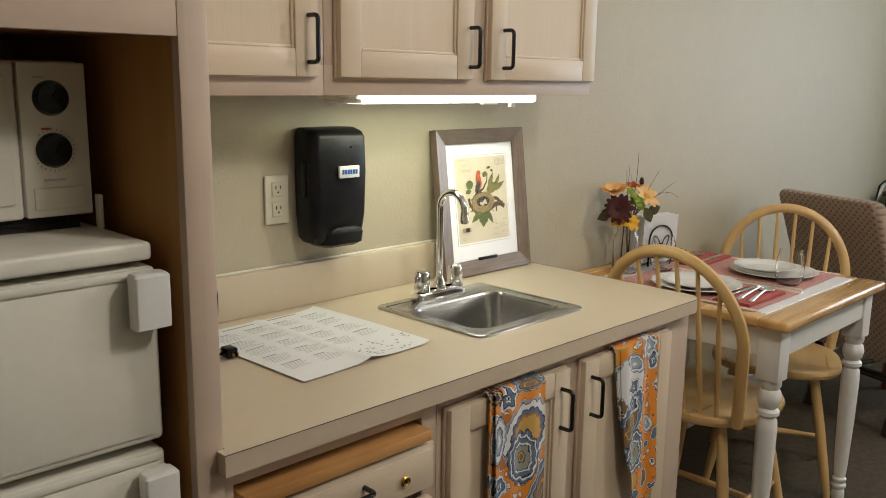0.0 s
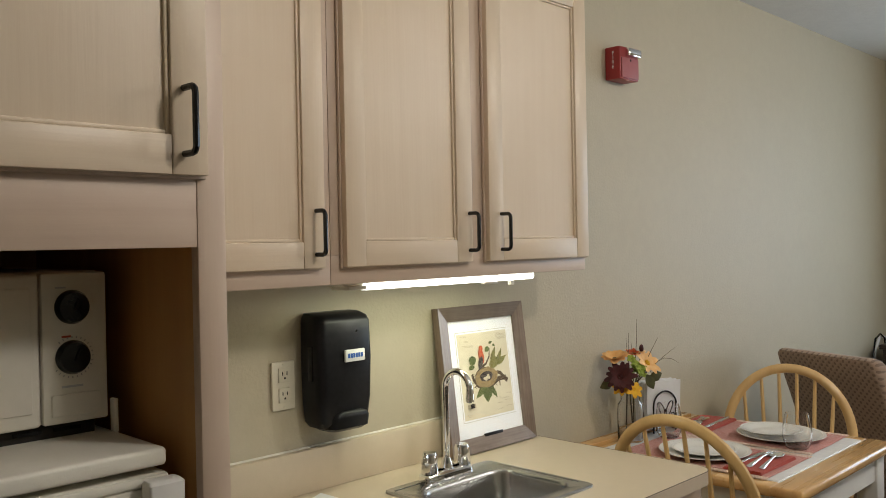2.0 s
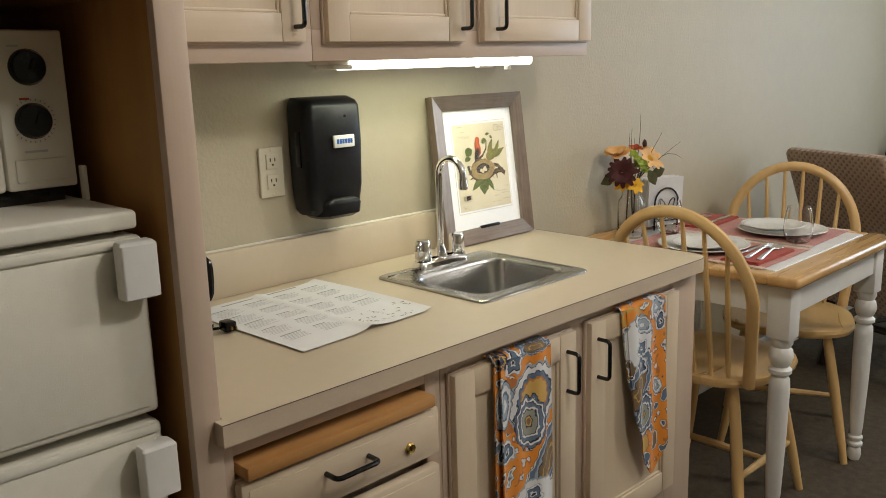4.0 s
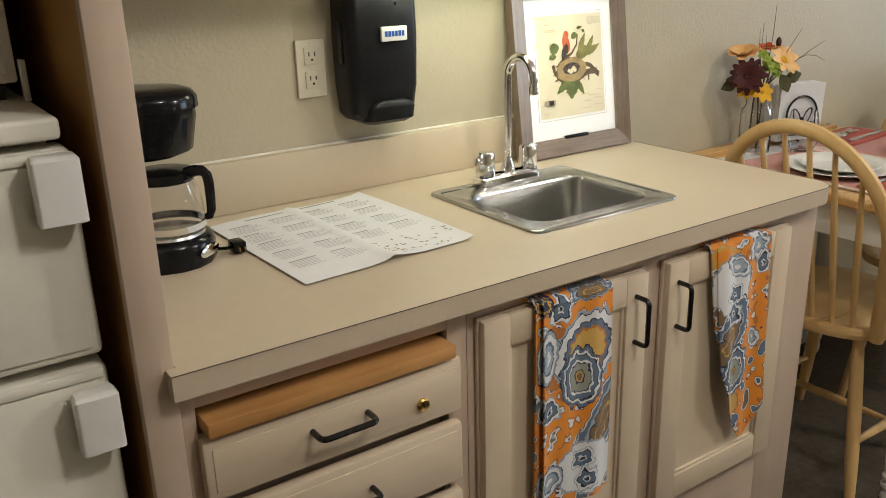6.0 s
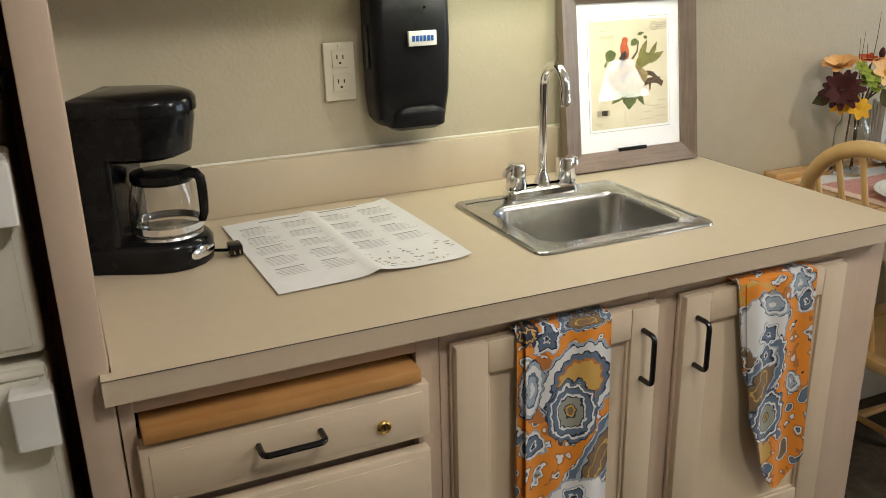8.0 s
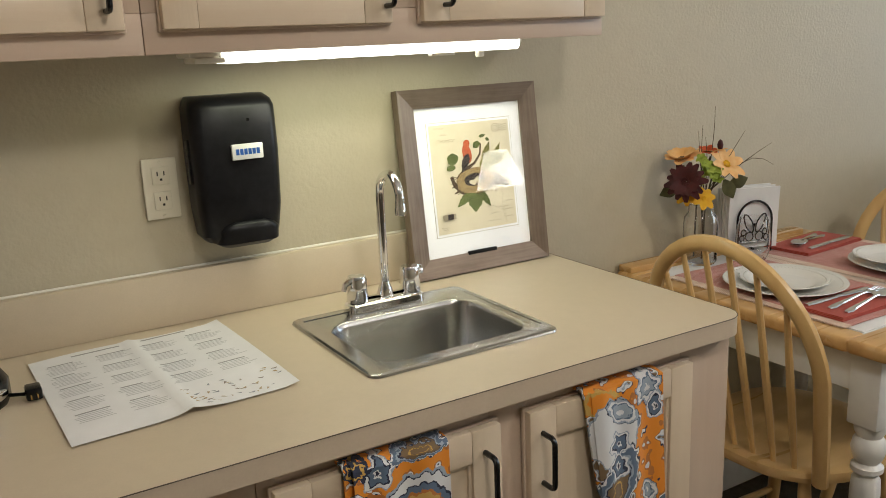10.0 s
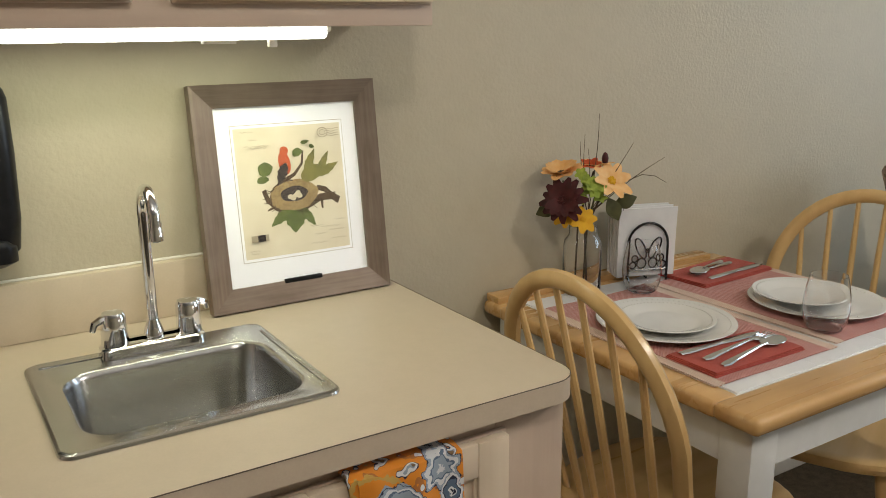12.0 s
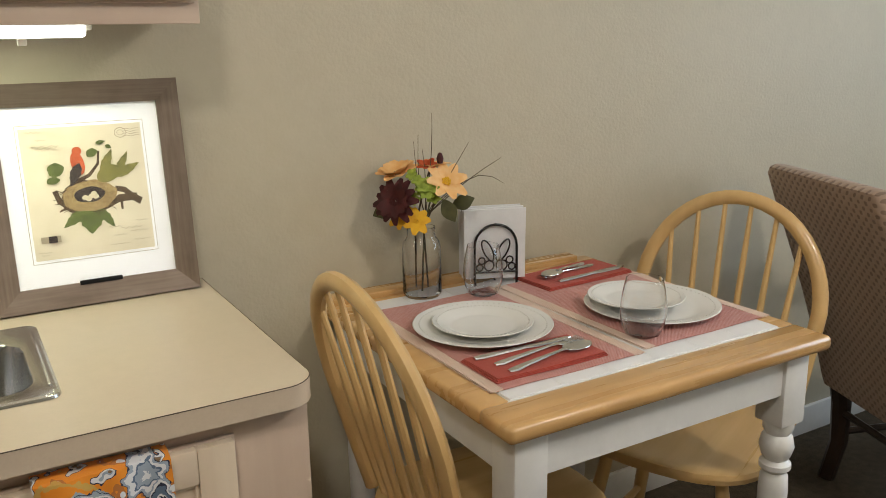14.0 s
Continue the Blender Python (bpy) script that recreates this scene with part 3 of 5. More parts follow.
panel_door(sinkbase, 2.217, 2.574, 0.29, 0.799, 1.735, (2.241, 0.717), 0.052)

# counter, with the sink's opening cut through it
out = [(1.3435, 1.7445), (1.33, 1.7445), (1.33, 1.722), (2.650, 1.722)]
out += [(2.650 + 0.048 * math.sin(a), 1.770 - 0.048 * math.cos(a)) for a in [radians(d) for d in range(10, 91, 10)]]
out += [(2.698, W - 0.002), (1.3435, W - 0.002)]
hole = [(2.035, 1.885), (2.355, 1.885), (2.355, 2.13), (2.035, 2.13)]
bm = bmesh.new()
edges = []
for loop in (out, hole):
    vs = [bm.verts.new((x, y, 0.831)) for x, y in loop]
    edges += [bm.edges.new((vs[i], vs[(i + 1) % len(vs)])) for i in range(len(vs))]
bmesh.ops.triangle_fill(bm, use_beauty=True, edges=edges)
r = bmesh.ops.extrude_face_region(bm, geom=bm.faces[:])
bmesh.ops.translate(bm, verts=[v for v in r["geom"] if isinstance(v, bmesh.types.BMVert)], vec=(0, 0, 0.032))
bmesh.ops.recalc_face_normals(bm, faces=bm.faces)
counter = thing("countertop", (2.02, 2.03, 0.83), "beige laminate countertop with a rounded corner", "countertop")
slab = wpart("slab", bm, EDGE, counter)
bm = bmesh.new()
edges = []
for loop in (out, hole):
    vs = [bm.verts.new((x, y, 0.863)) for x, y in loop]
    edges += [bm.edges.new((vs[i], vs[(i + 1) % len(vs)])) for i in range(len(vs))]
bmesh.ops.triangle_fill(bm, use_beauty=True, edges=edges)
r = bmesh.ops.extrude_face_region(bm, geom=bm.faces[:])
bmesh.ops.translate(bm, verts=[v for v in r["geom"] if isinstance(v, bmesh.types.BMVert)], vec=(0, 0, 0.0022))
bmesh.ops.recalc_face_normals(bm, faces=bm.faces)
wpart("laminate_top", bm, LAMINATE, slab)
wpart("seam", tube([(x, y, 0.8648) for x, y in [(1.3302, 1.7218)] + out[3:-2] + [(2.6982, 2.34)]], 0.0009, 5), BOARD_EDGE, slab, "thin dark laminate seam")
wpart("backsplash", B(1.3435, 2.62, 2.323, W - 0.001, 0.8655, 0.9655, bevel=0.002), LAMINATE, counter, "low laminate backsplash")
wpart("caulk", tube([(1.3435, 2.3415, 0.967), (2.62, 2.3415, 0.967)], 0.003, 6), CREAM, counter)

# under-cabinet light
tl = thing("under_cabinet_light", (2.19, 2.17, 1.34), "white under-cabinet fluorescent strip, switched on", "light")
wpart("housing", B(1.862, 2.512, 2.136, 2.215, 1.352, 1.374, bevel=0.003), CREAM, tl)
wpart("end_cap", B(1.868, 1.918, 2.128, 2.19, 1.343, 1.352, bevel=0.002), CREAM, tl)
wpart("diffuser", B(1.914, 2.502, 2.126, 2.192, 1.341, 1.3655, bevel=0.008, seg=3), TUBE_GLOW, tl, "glowing ribbed diffuser")
wpart("switch", B(2.402, 2.415, 2.125, 2.138, 1.330, 1.341, bevel=0.002), CREAM, tl)
wpart("clip", B(2.3, 2.35, 2.125, 2.14, 1.336, 1.341, bevel=0.001), CREAM, tl)

# ---- refrigerator and microwave ----
fr = thing("refrigerator", (1.0, 2.05, 0), "almond two-door compact refrigerator in the niche", "refrigerator")
wpart("body", B(0.70, 1.262, 1.845, 2.3, 0.02, 1.145, bevel=0.006), FRIDGE, fr)
wpart("top", B(0.695, 1.268, 1.785, 2.3, 1.148, 1.173, bevel=0.006, seg=3), FRIDGE, fr)
for z0, z1, hz in ((0.888, 1.138, 1.097), (0.06, 0.874, 0.815)):
    d = wpart("door", B(0.695, 1.275, 1.79, 1.84, z0, z1, bevel=0.008, seg=3), FRIDGE, fr)
    wpart("raised_border", B(0.70, 1.270, 1.785, 1.793, z1 - 0.014, z1 - 0.001, bevel=0.003), CREAM, d)
    wpart("panel", B(0.705, 1.262, 1.7865, 1.791, z0 + 0.012, z1 - 0.016, bevel=0.001), FRIDGE, d)
    hb = bmesh.new()
    loft(hb, [rrect(1.251, y, w - 0.006, t, 0.004, z) for z, w, t, y in ((hz - 0.038, 0.05, 0.02, 1.768), (hz - 0.035, 0.056, 0.026, 1.764), (hz + 0.035, 0.056, 0.026, 1.764), (hz + 0.039, 0.05, 0.022, 1.767))])
    box(hb, 1.258, 1.2745, 1.764, 1.80, hz - 0.036, hz + 0.036, bevel=0.004)
    wpart("handle", hb, WHITE, d, "white moulded grip")
wpart("gasket", B(0.70, 1.266, 1.838, 1.848, 0.07, 1.13), DARK, fr)
wpart("trim", B(1.261, 1.268, 1.93, 1.945, 1.172, 1.222, bevel=0.002), FRIDGE, fr)

mw = thing("microwave_oven", (1.0, 2.1, 1.173), "cream microwave oven with two black dials", "microwave")
wpart("base", B(0.75, 1.245, 1.962, 2.28, 1.173, 1.196), DARK, mw, "black slotted base")
for i in range(8):
    wpart("vent_slot", B(0.80 + i * 0.055, 0.838 + i * 0.055, 1.958, 1.963, 1.182, 1.187), BLACK, mw)
wpart("case", B(0.74, 1.258, 1.964, 2.29, 1.195, 1.411, bevel=0.006), CREAM, mw)
wpart("control_panel", B(1.166, 1.259, 1.944, 1.966, 1.194, 1.409, bevel=0.004), CREAM, mw)
d = wpart("door", B(0.741, 1.162, 1.94, 1.966, 1.194, 1.409, bevel=0.006, seg=3), CREAM, mw)
wpart("door_panel", B(0.80, 1.15, 1.936, 1.942, 1.215, 1.39, bevel=0.003), CREAM, d)
for z in (1.360, 1.288):
    k = wpart("dial", lathe([(0.0, 0), (0.0245, 0), (0.0245, 0.004), (0.021, 0.012), (0.0, 0.013)], seg=28, cap=(False, False), m=pose(1.208, 1.944, z, 90, 0, 0)), BLACK, mw, "black round dial")
    wpart("grip", B(1.2065, 1.2095, 1.9285, 1.9325, z - 0.004, z + 0.014, bevel=0.0008, m=pose(1.208, 0, z, 0, 25, 0) @ pose(-1.208, 0, -z)), BLACK, k)
for i in range(22):
    a = radians(130 - i * 13)
    wpart("tick", B(-0.0006, 0.0006, -0.0008, 0, 0.0275, 0.030, m=pose(1.208, 1.944, 1.288, 0, 90 - math.degrees(a), 0)), INK_DARK, mw)
wpart("red_scale", B(1.193, 1.206, 1.9432, 1.944, 1.3165, 1.3195), RED, mw)
wpart("lettering", B(1.192, 1.222, 1.9432, 1.944, 1.245, 1.248), INK, mw)
wpart("lettering", B(1.185, 1.200, 1.9432, 1.944, 1.387, 1.3895), INK, mw)
wpart("push_button", B(1.177, 1.247, 1.9405, 1.946, 1.205, 1.236, bevel=0.002), CREAM, mw)

# ---- on the wall ----
ot = thing("wall_outlet", (1.841, W, 1.122), "ivory duplex wall outlet plate", "outlet")
wpart("plate", B(1.810, 1.872, 2.3365, W - 0.001, 1.066, 1.177, bevel=0.0025), PLATEWHITE, ot)
for z in (1.146, 1.100):
    f = wpart("receptacle", B(1.826, 1.857, 2.333, 2.338, z - 0.0165, z + 0.0165, bevel=0.0015), PLATEWHITE, ot)
    for dx in (-0.006, 0.006):
        # near-black chips painted as the shade inside the socket openings
        wpart("slot_shade", B(1.8415 + dx - 0.001, 1.8415 + dx + 0.001, 2.3322, 2.3334, z, z + 0.008), DARK, f)
    wpart("ground_hole", B(1.8395, 1.8435, 2.3322, 2.3334, z - 0.009, z - 0.005), DARK, f)
wpart("screw", lathe([(0, 0), (0.003, 0), (0.002, 0.001), (0, 0.001)], seg=10, cap=(False, False), m=pose(1.841, 2.3366, 1.171, 90, 0, 0)), PLATEWHITE, ot)
wpart("screw", lathe([(0, 0), (0.003, 0), (0.002, 0.001), (0, 0.001)], seg=10, cap=(False, False), m=pose(1.841, 2.3366, 1.072, 90, 0, 0)), PLATEWHITE, ot)

sd = thing("soap_dispenser", (1.962, W, 1.005), "black wall-mounted soap dispenser with push bar", "dispenser")


def bow(z, w, yfr, r=0.02, bulge=0.012):
    """One level of the dispenser: flat at the wall, bowed in front."""
    pts = rrect(1.966, (yfr + W - 0.001) / 2, w, W - 0.001 - yfr, r, z, 4)
    return [Vector((p.x, p.y - (bulge * (1 - ((p.x - 1.966) / (w / 2)) ** 2) if p.y < 2.30 else 0), p.z)) for p in pts]


wpart("body", loft(bmesh.new(), [bow(*a) for a in ((1.018, 0.122, 2.278), (1.032, 0.146, 2.267), (1.08, 0.157, 2.262), (1.18, 0.162, 2.260), (1.262, 0.160, 2.263), (1.274, 0.154, 2.270), (1.283, 0.142, 2.292))]), SATIN_BLACK, sd)
wpart("push_bar", loft(bmesh.new(), [[Vector((1.974 + (p.x - 1.966) * s, p.y - 0.006, p.z)) for p in bow(z, 0.118, y, 0.018, 0.010)] for z, y, s in ((1.008, 2.278, 0.8), (1.016, 2.266, 1.0), (1.040, 2.261, 1.0), (1.050, 2.262, 0.86), (1.056, 2.266, 0.55))]), SATIN_BLACK, sd)
lb = wpart("label_plate", B(1.950, 2.008, 2.2455, 2.253, 1.170, 1.198, bevel=0.002), WHITE, sd, "white label with blue mark")
for i in range(6):
    wpart("mark", B(1.957 + i * 0.0076, 1.9629 + i * 0.0076, 2.2449, 2.2457, 1.179, 1.1895), BLUE, lb)
wpart("sight_window", B(1.8822, 1.8865, 2.285, 2.30, 1.13, 1.21, bevel=0.001), BLACK, sd)
wpart("key_hole", lathe([(0, 0), (0.003, 0), (0.003, 0.001), (0, 0.001)], seg=12, cap=(False, False), m=pose(1.985, 2.2500, 1.240, 90, 0, 0)), BLACK, sd)

al = thing("fire_alarm_strobe", (3.2350, W, 1.982), "red wall fire alarm with a clear strobe", "alarm")
wpart("housing", B(3.1770, 3.2920, 2.285, W - 0.001, 1.982, 2.092, bevel=0.004), ALARM, al)
wpart("grille", B(3.1840, 3.2860, 2.280, 2.287, 1.987, 2.055, bevel=0.002), ALARM_FACE, al)
wpart("strobe", B(3.2120, 3.2880, 2.268, 2.287, 2.061, 2.087, bevel=0.004), CHROME, al, "clear strobe lens")
wpart("screw", lathe([(0, 0), (0.004, 0), (0.004, 0.001), (0, 0.001)], seg=10, cap=(False, False), m=pose(3.2350, 2.28, 2.047, 90, 0, 0)), DARK, al)
for i, ch in enumerate("FIRE"):
    txt = bpy.data.curves.new("letter", "FONT")
    txt.body, txt.size, txt.extrude, txt.align_x = ch, 0.017, 0.0003, "CENTER"
    o = new("letter", txt)
    me = bpy.data.meshes.new_from_object(o)
    bpy.data.objects.remove(o)
    me.transform(pose(3.1765, 2.312, 2.065 - i * 0.0155, 90, 0, -90))
    me.transform(Matrix.Translation(-al.matrix_world.translation))
    me.materials.append(WHITE)
    o = new("letter", me)
    o.parent = al
    tagged(o)

# ---- sink and tap ----
sk = thing("sink", (2.194, 2.02, 0.866), "stainless steel drop-in bar sink", "sink")
cx, cy = 2.194, 2.027
bcx, bcy = 2.198, 2.009
rings = [rrect(cx, cy, 0.368, 0.342, 0.02, 0.8658), rrect(cx, cy, 0.366, 0.340, 0.02, 0.8695), rrect(cx, cy, 0.358, 0.332, 0.018, 0.8715), rrect(cx, cy, 0.350, 0.324, 0.016, 0.8705),
         rrect(bcx, bcy, 0.306, 0.236, 0.045, 0.8700), rrect(bcx, bcy, 0.298, 0.228, 0.045, 0.8670), rrect(bcx, bcy, 0.292, 0.222, 0.043, 0.858), rrect(bcx, bcy, 0.276, 0.206, 0.045, 0.765), rrect(bcx, bcy, 0.262, 0.192, 0.045, 0.746), rrect(bcx, bcy, 0.23, 0.16, 0.04, 0.738), rrect(bcx, bcy, 0.06, 0.06, 0.029, 0.734)]
bowl = wpart("bowl", loft(bmesh.new(), rings, cap=(False, True)), STEEL, sk)
wpart("drain", lathe([(0.0, 0.0), (0.030, 0.0), (0.028, 0.003), (0.02, 0.001), (0.0, 0.0005)], at=(bcx, bcy, 0.7345), cap=(False, False), seg=24), CHROME, sk, "chrome drain")
for x0, x1, y0, y1 in ((2.386 - 0.022, 2.386 - 0.0175, 1.90, 2.15), (2.03, 2.12, 2.172, 2.1765)):
    wpart("rim_bead", B(x0, x1, y0, y1, 0.8705, 0.8725, bevel=0.0008), STEEL, sk)

fc = thing("faucet", (2.197, 2.172, 0.8705), "chrome gooseneck bar faucet with two handles", "faucet")
wpart("base", loft(bmesh.new(), [rrect(2.197, 2.172, a, b, 0.018, z) for z, a, b in ((0.8705, 0.162, 0.05), (0.884, 0.16, 0.048), (0.889, 0.15, 0.038), (0.890, 0.12, 0.02))]), CHROME, fc)
wpart("collar", lathe([(0.0165, 0.888), (0.0165, 0.894), (0.013, 0.905), (0.0095, 0.914), (0.008, 0.92)], at=(2.200, 2.172, 0), seg=20), CHROME, fc)
d = Vector((-0.03, -1.0, 0)).normalized()
pts = [(2.200, 2.172, 0.915), (2.200, 2.172, 1.0), (2.200, 2.172, 1.088)]
for i in range(1, 13):
    a = radians(180 - i * 15)
    q = Vector((2.200, 2.172, 1.088)) + d * (0.042 + 0.042 * math.cos(a)) + Vector((0, 0, 0.042 * math.sin(a)))
    pts.append(tuple(q))
tip = Vector(pts[-1])
pts.append(tuple(tip + Vector((0, 0, -0.008))))
wpart("spout", tube(pts, 0.0085, 14), CHROME, fc)
wpart("aerator", lathe([(0.0085, -0.028), (0.0105, -0.026), (0.0105, -0.014), (0.0095, -0.012), (0.0095, 0.0)], at=tuple(tip), seg=18), CHROME, fc)
for x, t in ((2.141, 200), (2.255, 20)):
    hd = wpart("tap_handle", lathe([(0.021, 0.889), (0.021, 0.897), (0.0195, 0.912), (0.0195, 0.932), (0.016, 0.939), (0.0, 0.940)], at=(x, 2.172, 0), cap=(True, False), seg=12), CHROME, fc)
    u = Vector((math.cos(radians(t)), math.sin(radians(t)), 0))
    p = Vector((x, 2.172, 0.931))
    wpart("lever", tube([p + u * 0.006, p + u * 0.02 + Vector((0, 0, 0.001)), p + u * 0.032 + Vector((0, 0, -0.003)), p + u * 0.036 + Vector((0, 0, -0.014))], [0.007, 0.0065, 0.006, 0.0045], 8), CHROME, hd)

# ---- picture leaning on the wall ----
PW, PH = 0.352, 0.400
pic = thing("framed_picture", pose(2.502, 2.288, 0.8665, -7.2, 0, 0), "pewter-framed nature print in a white mat, leaning on the wall", "picture")
mw_ = 0.040
for x0, x1, s in ((-PW / 2, -PW / 2 + mw_, 1), (PW / 2 - mw_, PW / 2, -1)):
    pts = [(x0, 0.0), (x1, mw_), (x1, PH - mw_), (x0, PH)] if s > 0 else [(x1, 0.0), (x0, mw_), (x0, PH - mw_), (x1, PH)]
    bm = bmesh.new()
    f = [Vector((px, -0.018 if i in (0, 3) else -0.010, pz)) for i, (px, pz) in enumerate(pts)]
    b = [Vector((px, 0.006, pz)) for px, pz in pts]
    loft(bm, [b, f])
    part("moulding", bm, FRAMEMETAL, pic)
for z0, z1, s in ((0, mw_, 1), (PH - mw_, PH, -1)):
    pts = [(-PW / 2, z0), (PW / 2, z0), (PW / 2 - mw_, z1), (-PW / 2 + mw_, z1)] if s > 0 else [(-PW / 2, z1), (PW / 2, z1), (PW / 2 - mw_, z0), (-PW / 2 + mw_, z0)]
    bm = bmesh.new()
    f = [Vector((px, -0.018 if i < 2 else -0.010, pz)) for i, (px, pz) in enumerate(pts)]
    b = [Vector((px, 0.006, pz)) for px, pz in pts]
    loft(bm, [b, f])
    part("moulding", bm, FRAMEMETAL_H, pic)
part("mat_board", B(-PW / 2 + mw_ - 0.003, PW / 2 - mw_ + 0.003, -0.004, -0.001, mw_ - 0.003, PH - mw_ + 0.003), MATBOARD, pic)
part("mat_bevel", B(-0.1085, 0.1085, -0.0044, -0.0038, 0.082, 0.328), P_GREY, pic)
part("mat_bevel_white", B(-0.1075, 0.1075, -0.0048, -0.0042, 0.083, 0.327), MATBOARD, pic)
prn = part("print", B(-0.103, 0.103, -0.0052, -0.0046, 0.088, 0.322), PARCH, pic, "aged nature print of a nest and leaves")
part("name_plate", B(-0.037, 0.037, -0.013, -0.006, mw_ - 0.004, mw_ + 0.004, bevel=0.001), SATIN_BLACK, pic)
pane = part("pane", B(-PW / 2 + mw_ - 0.002, PW / 2 - mw_ + 0.002, -0.0090, -0.0080, mw_ - 0.002, PH - mw_ + 0.002), GLASS, pic)
pane.visible_shadow = False
UV = Matrix(((0.206, 0, 0, -0.103), (0, 0, -1, -0.0052), (0, 0.234, 0, 0.088), (0, 0, 0, 1)))
lay = [0.0]


def ink(name, pts, material):
    lay[0] += 0.00005
    return part(name, prism(pts, lay[0], lay[0] + 0.0002, m=UV), material, prn)


def oval(u, v, a, b, turn=0, n=22, wob=0.0):
    c, s = math.cos(radians(turn)), math.sin(radians(turn))
    out = []
    for i in range(n):
        t = 2 * math.pi * i / n
        k = 1 + wob * math.sin(5 * t + u * 40) + wob * 0.6 * math.sin(11 * t)
        px, py = a * k * math.cos(t), b * k * math.sin(t)
        out.append((u + c * px - s * py, v + (s * px + c * py) * 0.8))
    return out


def leafy(u, v, length, width, turn, n=9):
    c, s = math.cos(radians(turn)), math.sin(radians(turn))
    side = [(length * i / n, width * math.sin(math.pi * (i / n) ** 0.8) * (1 + 0.12 * (-1) ** i)) for i in range(n + 1)]
    loop = side + [(x, -y) for x, y in reversed(side[1:-1])]
    return [(u + c * x - s * y, v + (s * x + c * y) * 0.8) for x, y in loop]


def stroke(pts, w0, w1):
    left, right = [], []
    for i, (x, y) in enumerate(pts):
        x2, y2 = pts[min(i + 1, len(pts) - 1)]
        xa, ya = pts[max(i - 1, 0)]
        dx, dy = x2 - xa, y2 - ya
        k = (w0 + (w1 - w0) * i / (len(pts) - 1)) / max(1e-6, math.hypot(dx, dy))
        left.append((x - dy * k, y + dx * k))
        right.append((x + dy * k, y - dx * k))
    return left + right[::-1]


ink("branch", stroke([(0.22, 0.52), (0.25, 0.44), (0.33, 0.37), (0.45, 0.34), (0.6, 0.36), (0.75, 0.42), (0.9, 0.42)], 0.02, 0.03), P_BROWN)
ink("branch", stroke([(0.28, 0.42), (0.32, 0.52), (0.42, 0.58), (0.52, 0.62), (0.6, 0.7), (0.62, 0.8)], 0.022, 0.008), P_BROWN)
ink("branch", stroke([(0.72, 0.5), (0.8, 0.48), (0.86, 0.42), (0.93, 0.38)], 0.02, 0.03), P_BROWN)
ink("branch", stroke([(0.3, 0.38), (0.24, 0.36)], 0.012, 0.006), P_BROWN)
ink("branch", stroke([(0.76, 0.42), (0.76, 0.33)], 0.016, 0.008), P_BROWN)
ink("leaf", leafy(0.46, 0.36, 0.26, 0.05, 218), P_GREEN)
ink("leaf", leafy(0.56, 0.36, 0.24, 0.04, 300), P_GREEN)
ink("leaf", leafy(0.5, 0.37, 0.26, 0.1, 265), P_GREEN)
ink("nest", oval(0.5, 0.46, 0.23, 0.15, 4, 30, 0.03), P_NEST)
ink("nest_hollow", oval(0.5, 0.47, 0.13, 0.075, 4, 22, 0.03), P_DARK)
for u, v in ((0.46, 0.45), (0.51, 0.455), (0.55, 0.45), (0.49, 0.435), (0.535, 0.475)):
    ink("egg", oval(u, v, 0.026, 0.022, 20, 12), P_EGG)
for i in range(16):
    a = random.uniform(0, 6.28)
    u, v = 0.5 + 0.22 * math.cos(a), 0.455 + 0.12 * math.sin(a)
    ink("twig", stroke([(u, v), (u + 0.05 * math.cos(a + 1.2), v + 0.03 * math.sin(a + 1.2)), (u + 0.09 * math.cos(a + 0.6), v + 0.05 * math.sin(a + 0.6))], 0.004, 0.002), P_BROWN)
ink("red_shape", oval(0.435, 0.715, 0.055, 0.115, 8, 20), P_RED)
ink("red_shape", oval(0.44, 0.81, 0.04, 0.042, 0, 14), P_RED)
ink("dark_wing", leafy(0.45, 0.72, 0.24, 0.045, 247), P_DARK)
ink("olive_shape", oval(0.68, 0.62, 0.11, 0.075, 30, 20), P_OLIVE)
ink("olive_shape", leafy(0.62, 0.62, 0.26, 0.04, 65), P_OLIVE)
ink("olive_shape", leafy(0.74, 0.6, 0.26, 0.035, 62), P_OLIVE)
ink("olive_shape", leafy(0.72, 0.59, 0.26, 0.045, 28), P_OLIVE)
ink("leaf", oval(0.25, 0.68, 0.07, 0.065, 40, 14, 0.06), P_GREEN)
ink("leaf", oval(0.22, 0.6, 0.055, 0.035, 10, 14, 0.06), P_GREEN)
ink("leaf", oval(0.56, 0.79, 0.05, 0.04, 30, 14, 0.08), P_GREEN)
ink("leaf", leafy(0.6, 0.86, 0.09, 0.02, 10), P_GREEN)
ink("leaf", leafy(0.68, 0.84, 0.06, 0.02, -30), P_GREEN)
for k in range(4):
    ink("postmark", stroke([(0.84 + 0.035 * i, 0.955 - 0.018 * k + 0.006 * math.sin(i * 2.2)) for i in range(5)], 0.0022, 0.0022), P_GREY)
ink("postmark", stroke([(0.82 + 0.05 * math.cos(a), 0.93 + 0.038 * math.sin(a)) for a in [i * 0.42 for i in range(16)]], 0.003, 0.003), P_GREY)
ink("postmark", stroke([(0.82 + 0.028 * math.cos(a), 0.93 + 0.02 * math.sin(a)) for a in [i * 0.42 for i in range(16)]], 0.002, 0.002), P_GREY)
